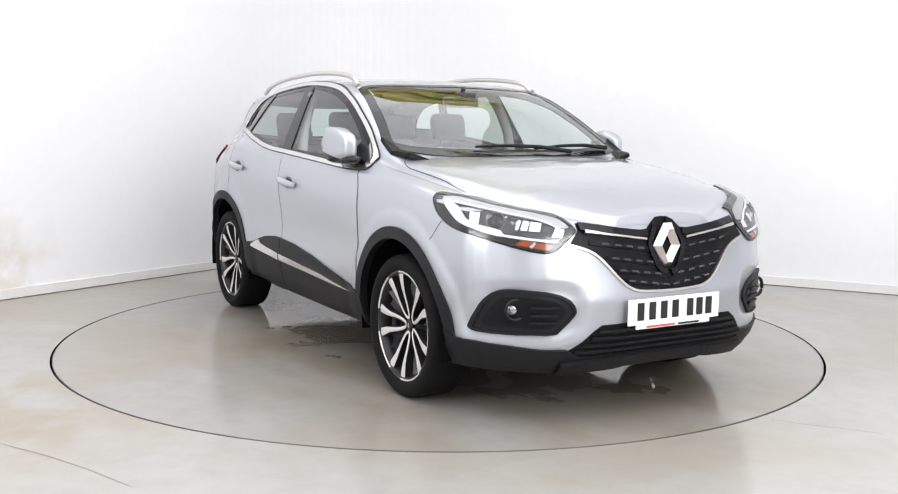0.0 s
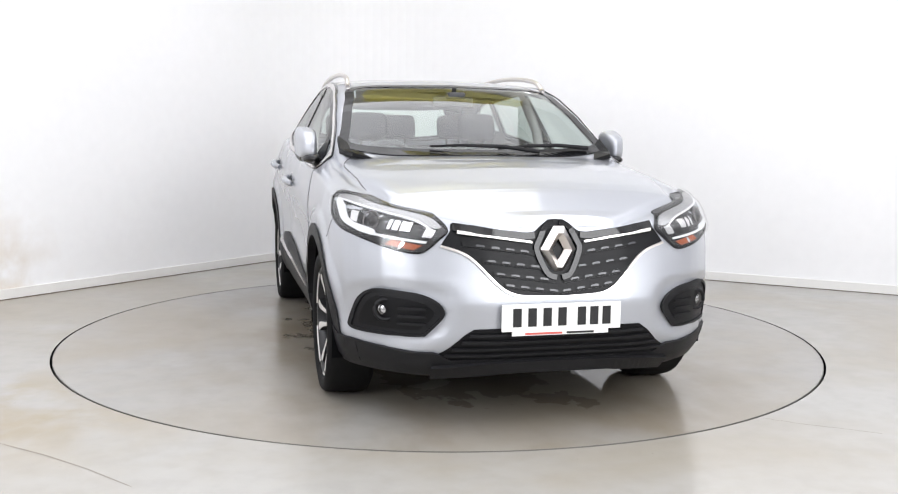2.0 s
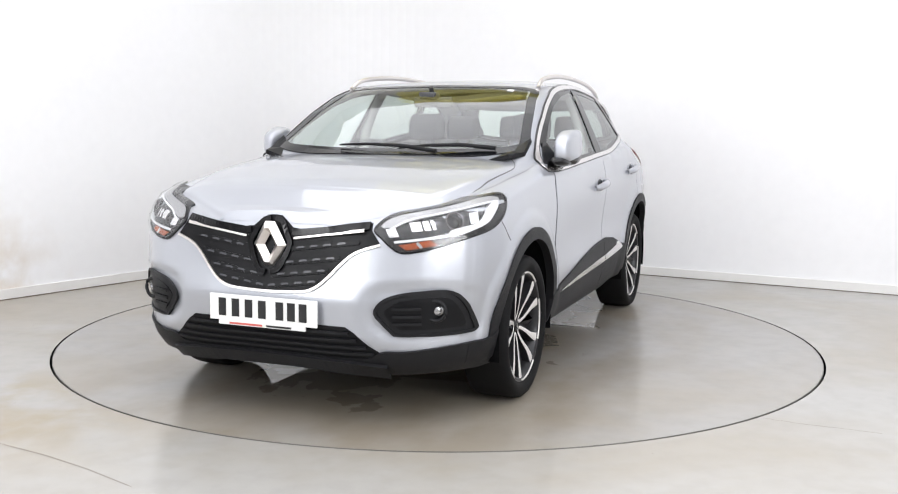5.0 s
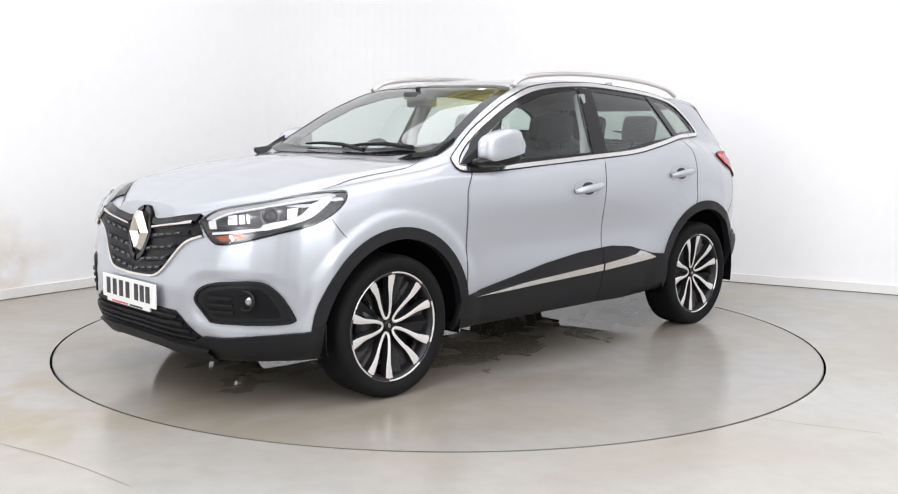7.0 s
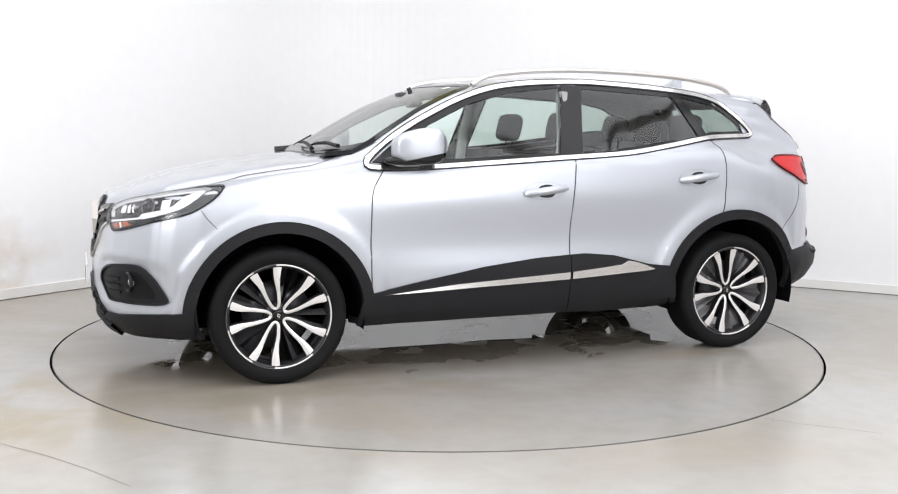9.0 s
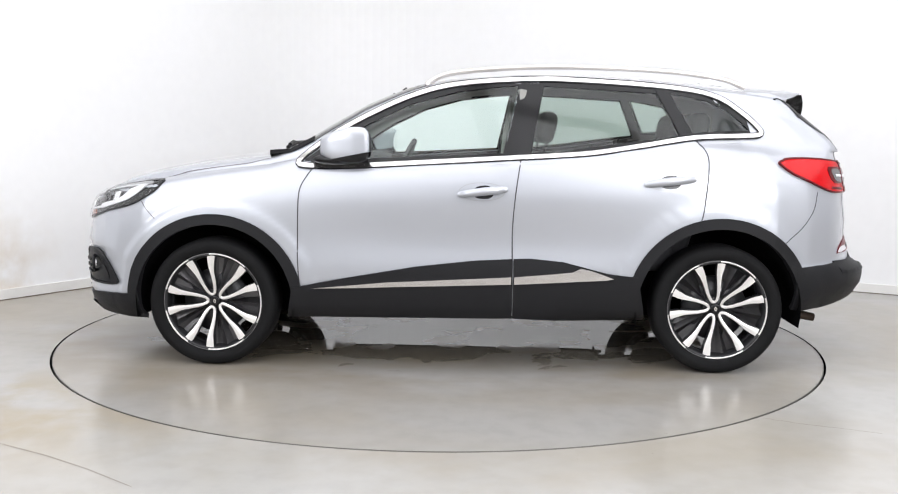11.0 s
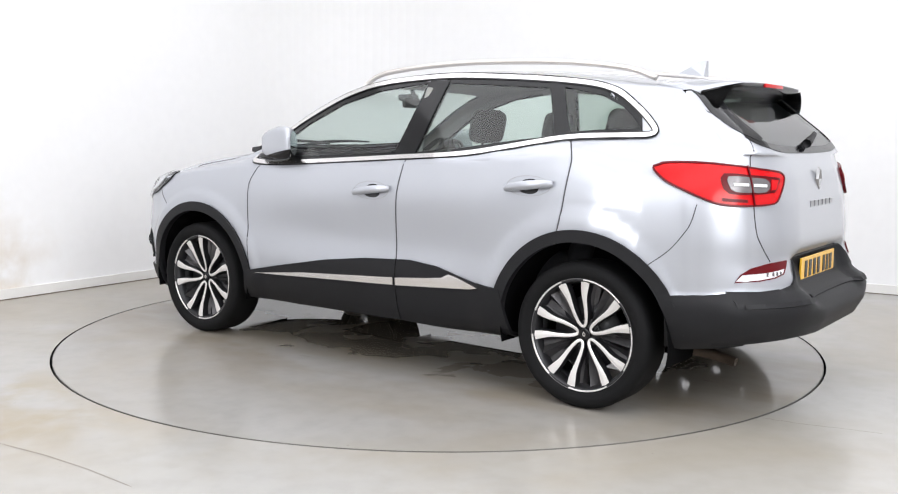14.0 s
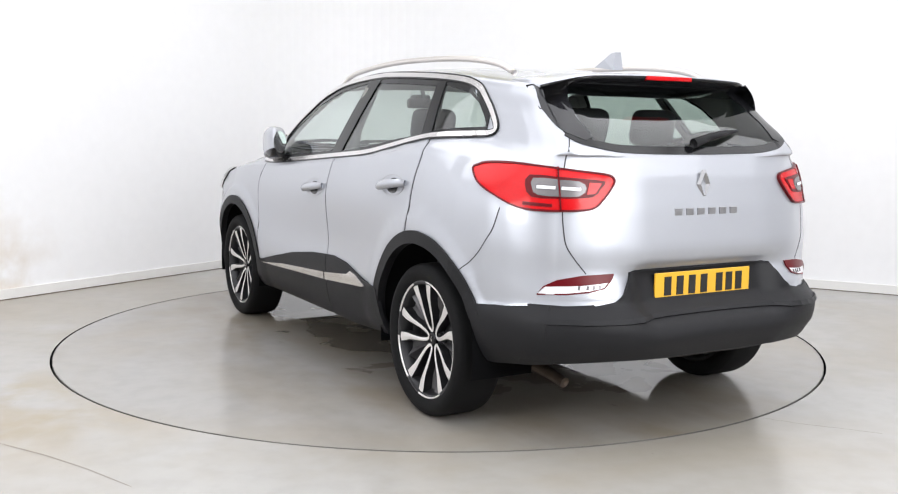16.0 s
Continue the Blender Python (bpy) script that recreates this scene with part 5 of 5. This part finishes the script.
# ---- wheels ----
def wheel():
    bm = bmesh.new()
    revolve(bm, [(0.085, 0.262), (0.095, 0.256), (0.088, 0.245), (0.05, 0.235), (-0.09, 0.235), (-0.10, 0.262), (0.0, 0.262)], segments=72)
    rim = part("wheel", bm, DARK_ALLOY, None, "alloy wheel with machined spokes and dark pockets")
    bm = bmesh.new()
    revolve(bm, [(0.085, 0.252), (0.104, 0.27), (0.113, 0.295), (0.110, 0.318), (0.095, 0.332), (0.075, 0.337), (-0.075, 0.337), (-0.095, 0.332), (-0.112, 0.30), (-0.10, 0.262), (0.0, 0.258)], segments=80)
    part("tyre", bm, RUBBER, rim, "black rubber tyre")
    bm = bmesh.new()
    revolve(bm, [(0.022, 0.001), (0.022, 0.17), (-0.01, 0.17), (-0.01, 0.001)], segments=40)
    part("brake_disc", bm, DARK_ALLOY, rim)
    bm = bmesh.new()
    revolve(bm, [(0.03, 0.234), (0.03, 0.244), (-0.06, 0.244), (-0.06, 0.234)], segments=60)
    part("barrel", bm, DARK_ALLOY, rim)

    # each pair of spokes is one bright loop: out along one arm, round the hub, out along the other
    def loop_mesh():
        bm = bmesh.new()
        arm_r = [0.254, 0.235, 0.205, 0.178, 0.150, 0.120, 0.095, 0.072, 0.056, 0.046]
        offs = [0.0675, 0.0600, 0.0500, 0.0420, 0.0375, 0.0335, 0.0295, 0.0240, 0.0190, 0.0140]
        halves = [0.0215, 0.0205, 0.0180, 0.0140, 0.0108, 0.0092, 0.0084, 0.0078, 0.0074, 0.0072]
        line = [(-o, r, w) for o, r, w in zip(offs, arm_r, halves)] + [(-0.0075, 0.0385, 0.0068), (0.0, 0.0362, 0.0066), (0.0075, 0.0385, 0.0068)]
        line += [(o, r, w) for o, r, w in reversed(list(zip(offs, arm_r, halves)))]
        cols = []
        n = len(line)
        for k, (o, r, w) in enumerate(line):
            a, b = line[max(k - 1, 0)], line[min(k + 1, n - 1)]
            t = Vector((b[0] - a[0], b[1] - a[1]))
            t.normalize()
            if k in (0, n - 1):
                t = Vector((0.30, -1.0 if k == 0 else 1.0)).normalized()
            nx, nr = -t.y, t.x
            x = float(np.interp(r, [0.036, 0.06, 0.15, 0.20, 0.254], [0.054, 0.060, 0.076, 0.084, 0.090]))
            cols.append([bm.verts.new(p) for p in ((x - 0.001, o - nx * w, r - nr * w), (x + 0.001, o, r), (x - 0.001, o + nx * w, r + nr * w), (x - 0.04, o + nx * w * 1.15, r + nr * w * 1.15), (x - 0.04, o - nx * w * 1.15, r - nr * w * 1.15))])
        for a, b in zip(cols, cols[1:]):
            for j in range(5):
                f = bm.faces.new((a[j], a[(j + 1) % 5], b[(j + 1) % 5], b[j]))
                f.material_index = 0 if j in (0, 1) else 1
        bm.faces.new(cols[0]), bm.faces.new(cols[-1][::-1])
        bmesh.ops.recalc_face_normals(bm, faces=bm.faces)
        me = bpy.data.meshes.new("spoke")
        bm.to_mesh(me)
        bm.free()
        me.materials.append(MACHINED), me.materials.append(DARK_ALLOY)
        return me

    pair_mesh = loop_mesh()
    for k in range(5):
        sp = new("spoke", pair_mesh)
        sp.parent = rim
        sp["label"] = "bright machined twin-armed spoke"
        sp.matrix_basis = pose(0, 0, 0, 72 * k, 0, 0)
    # folded grey blades fill the wide gaps, with a ridge along their middle
    for k in range(5):
        bm = bmesh.new()
        rows = []
        for r, half, x in ((0.045, 14, 0.030), (0.075, 17.5, 0.036), (0.12, 20, 0.046), (0.17, 21, 0.054), (0.215, 21.5, 0.060), (0.252, 21.5, 0.064)):
            row = []
            for j, dx in enumerate((0.0, -0.026, -0.030, 0.004, -0.022, -0.030, 0.0)):
                a = math.radians(36 + 72 * k + half * (j / 3 - 1))
                row.append(bm.verts.new((x + dx, r * math.sin(a), r * math.cos(a))))
            rows.append(row)
        for a, b in zip(rows, rows[1:]):
            for j in range(6):
                bm.faces.new((a[j], a[j + 1], b[j + 1], b[j]))
        bmesh.ops.solidify(bm, geom=bm.faces[:], thickness=0.006)
        bmesh.ops.recalc_face_normals(bm, faces=bm.faces)
        part("pocket", bm, POCKET, rim, "dark grey folded blade between spokes", smooth=False)
        # bright edge of the rim across the wide gap
        bm = bmesh.new()
        arc = []
        for a in np.linspace(72 * k + 13, 72 * k + 59, 15):
            c, sn = math.cos(math.radians(a)), math.sin(math.radians(a))
            arc.append([bm.verts.new((x, r * sn, r * c)) for x, r in ((0.086, 0.2505), (0.0965, 0.2525), (0.0975, 0.2585), (0.088, 0.2605))])
        for a, b in zip(arc, arc[1:]):
            for j in range(3):
                bm.faces.new((a[j], b[j], b[j + 1], a[j + 1]))
        bmesh.ops.recalc_face_normals(bm, faces=bm.faces)
        part("rim_edge", bm, MACHINED, rim, "bright machined rim edge")
    bm = bmesh.new()
    revolve(bm, [(0.092, 0.2565), (0.095, 0.259), (0.092, 0.2625), (0.083, 0.259)], segments=72)
    part("rim_lip", bm, POCKET, rim, "grey rim lip")
    bm = bmesh.new()
    revolve(bm, [(0.040, 0.001), (0.042, 0.030), (0.038, 0.05), (0.030, 0.068), (0.01, 0.07), (0.0, 0.001)], segments=40)
    part("hub", bm, DARK_ALLOY, rim, "dark hub")
    bm = bmesh.new()
    for q in range(4):
        a = [(0, 0.013), (0.009, 0), (0, -0.013), (-0.009, 0)]
        (y0, z0), (y1, z1) = a[q], a[(q + 1) % 4]
        bm.faces.new([bm.verts.new(p) for p in ((0.0605, y0, z0), (0.0605, y1, z1), (0.0605, y1 * 0.5, z1 * 0.5), (0.0605, y0 * 0.5, z0 * 0.5))])
    part("cap_badge", bm, SATIN, rim, smooth=False)
    bm = bmesh.new()
    revolve(bm, [(0.058, 0.001), (0.060, 0.022), (0.056, 0.029), (0.04, 0.030), (0.04, 0.001)], segments=32)
    part("centre_cap", bm, GLOSS_BLACK, rim, "black centre cap")
    for k in range(5):
        a = math.radians(72 * k)
        bm = bmesh.new()
        revolve(bm, [(0.050, 0.0005), (0.050, 0.007), (0.03, 0.009), (0.03, 0.0005)], segments=10)
        bmesh.ops.translate(bm, verts=bm.verts, vec=(0, 0.057 * math.sin(a), 0.057 * math.cos(a)))
        part("wheel_nut", bm, DARK_ALLOY, rim)
    return rim


FRONT_TURN, REAR_TURN = 16.5, 11
w0 = wheel()
w0.parent = car
w0.matrix_basis = pose(0.785, WHEELS_Y[0], 0.337, FRONT_TURN, 0, 0)
for x, y, turn, face in ((0.785, WHEELS_Y[1], REAR_TURN, 0), (-0.785, WHEELS_Y[0], 21, 180), (-0.785, WHEELS_Y[1], 40, 180)):
    copy_thing(w0, pose(x, y, 0.337, 0, 0, face) @ pose(0, 0, 0, turn, 0, 0))

# ---- cabin ----
for nm, lo, hi in (("cabin_floor", (-0.78, -0.86, 0.32), (0.78, 0.86, 0.36)), ("boot_floor", (-0.58, 0.86, 0.32), (0.58, 1.9, 0.36)), ("bulkhead", (-0.58, -1.0, 0.36), (0.58, -0.9, 1.0)), ("boot_panel", (-0.58, 1.55, 0.36), (0.58, 1.62, 1.06)),
                   ("door_card", (0.78, -0.86, 0.36), (0.82, 0.86, 1.05)), ("door_card", (-0.82, -0.86, 0.36), (-0.78, 0.86, 1.05)), ("boot_side", (0.74, 0.87, 0.80), (0.78, 1.6, 1.05)), ("boot_side", (-0.78, 0.87, 0.80), (-0.74, 1.6, 1.05))):
    bm = bmesh.new()
    box(bm, lo, hi)
    part(nm, bm, INTERIOR, car, "charcoal cabin lining", smooth=False)
bm = bmesh.new()
box(bm, (-0.74, -0.98, 0.80), (0.74, -0.55, 1.075), 0.06)
box(bm, (-0.58, -0.72, 1.02), (-0.20, -0.50, 1.115), 0.04)
part("dashboard", bm, INTERIOR, car, "charcoal dashboard")
bm = bmesh.new()
m = pose(-0.39, -0.42, 1.02, 65, 0, 0)
tube(bm, [m @ Vector((0.18 * math.cos(a), 0.18 * math.sin(a), 0)) for a in np.linspace(0, 2 * math.pi, 32, endpoint=False)], 0.016, 8, True)
for a in (0, math.pi, -math.pi / 2):
    tube(bm, [m @ Vector((0, 0, -0.02)), m @ Vector((0.17 * math.cos(a), 0.17 * math.sin(a), 0))], 0.02, 8)
part("steering_wheel", bm, INTERIOR, car, "black steering wheel")


def seat(name, x, y, width, heads):
    bm = bmesh.new()
    box(bm, (x - width / 2, y - 0.25, 0.50), (x + width / 2, y + 0.30, 0.68), 0.05)
    box(bm, (-width / 2, -0.06, 0), (width / 2, 0.07, 0.58), 0.055, pose(x, y + 0.28, 0.58, -16, 0, 0))
    ob = part(name, bm, FABRIC, car, "black fabric seat")
    for hx in heads:
        bm = bmesh.new()
        box(bm, (-0.125, -0.05, 0.62), (0.125, 0.05, 0.80), 0.045, pose(x + hx, y + 0.28, 0.58, -12, 0, 0))
        for q in (-0.05, 0.05):
            tube(bm, [pose(x + hx + q, y + 0.28, 0.58, -14, 0, 0) @ Vector((0, 0, k)) for k in (0.5, 0.66)], 0.007, 6)
        part("headrest", bm, FABRIC, ob, "black headrest")


seat("front_seat", -0.37, 0.02, 0.50, (0,))
seat("front_seat", 0.37, 0.02, 0.50, (0,))
seat("rear_bench", 0.0, 0.85, 1.30, (-0.42, 0.0, 0.42))
bm = bmesh.new()
box(bm, (-0.12, -0.36, 1.385), (0.12, -0.33, 1.445), 0.012)
tube(bm, [(0, -0.35, 1.44), (0, -0.38, 1.50)], 0.014, 8)
part("rear_view_mirror", bm, INTERIOR, car, "black rear-view mirror")
bm = bmesh.new()
box(bm, (-0.05, -0.45, 1.43), (0.05, -0.36, 1.47), 0.012)
part("sensor_housing", bm, INTERIOR, car)
for s in (1, -1):
    bm = bmesh.new()
    tube(bm, [(s * 0.66, 0.30, 1.46), (s * 0.74, 0.27, 1.25), (s * 0.77, 0.25, 1.0)], 0.035, 8)
    part("inner_pillar", bm, HEADLINER, car)


def motions():
    turn = [(0.0, 29.96), (0.5, 28.40), (1.0, 25.09), (1.5, 20.47), (2.0, 14.28), (2.5, 8.59), (3.0, 2.56), (3.5, -3.19), (4.0, -9.39), (6.5, -39.23), (7.0, -45.44), (7.5, -51.11), (8.0, -57.23),
            (8.5, -63.0), (9.0, -69.15), (11.5, -97.40), (12.0, -103.49), (12.5, -109.12), (13.0, -115.10), (13.5, -120.73), (14.0, -126.75), (14.5, -132.44), (15.0, -138.57), (15.5, -144.25), (16.0, -150.43)]
    walk(car, [(t, pose(0, 0, 0, 0, 0, a) @ pose(0.0189, 0.1584, 0)) for t, a in turn])
    walk(turntable, [(t, pose(0, 0, 0, 0, 0, a)) for t, a in turn])


motions()
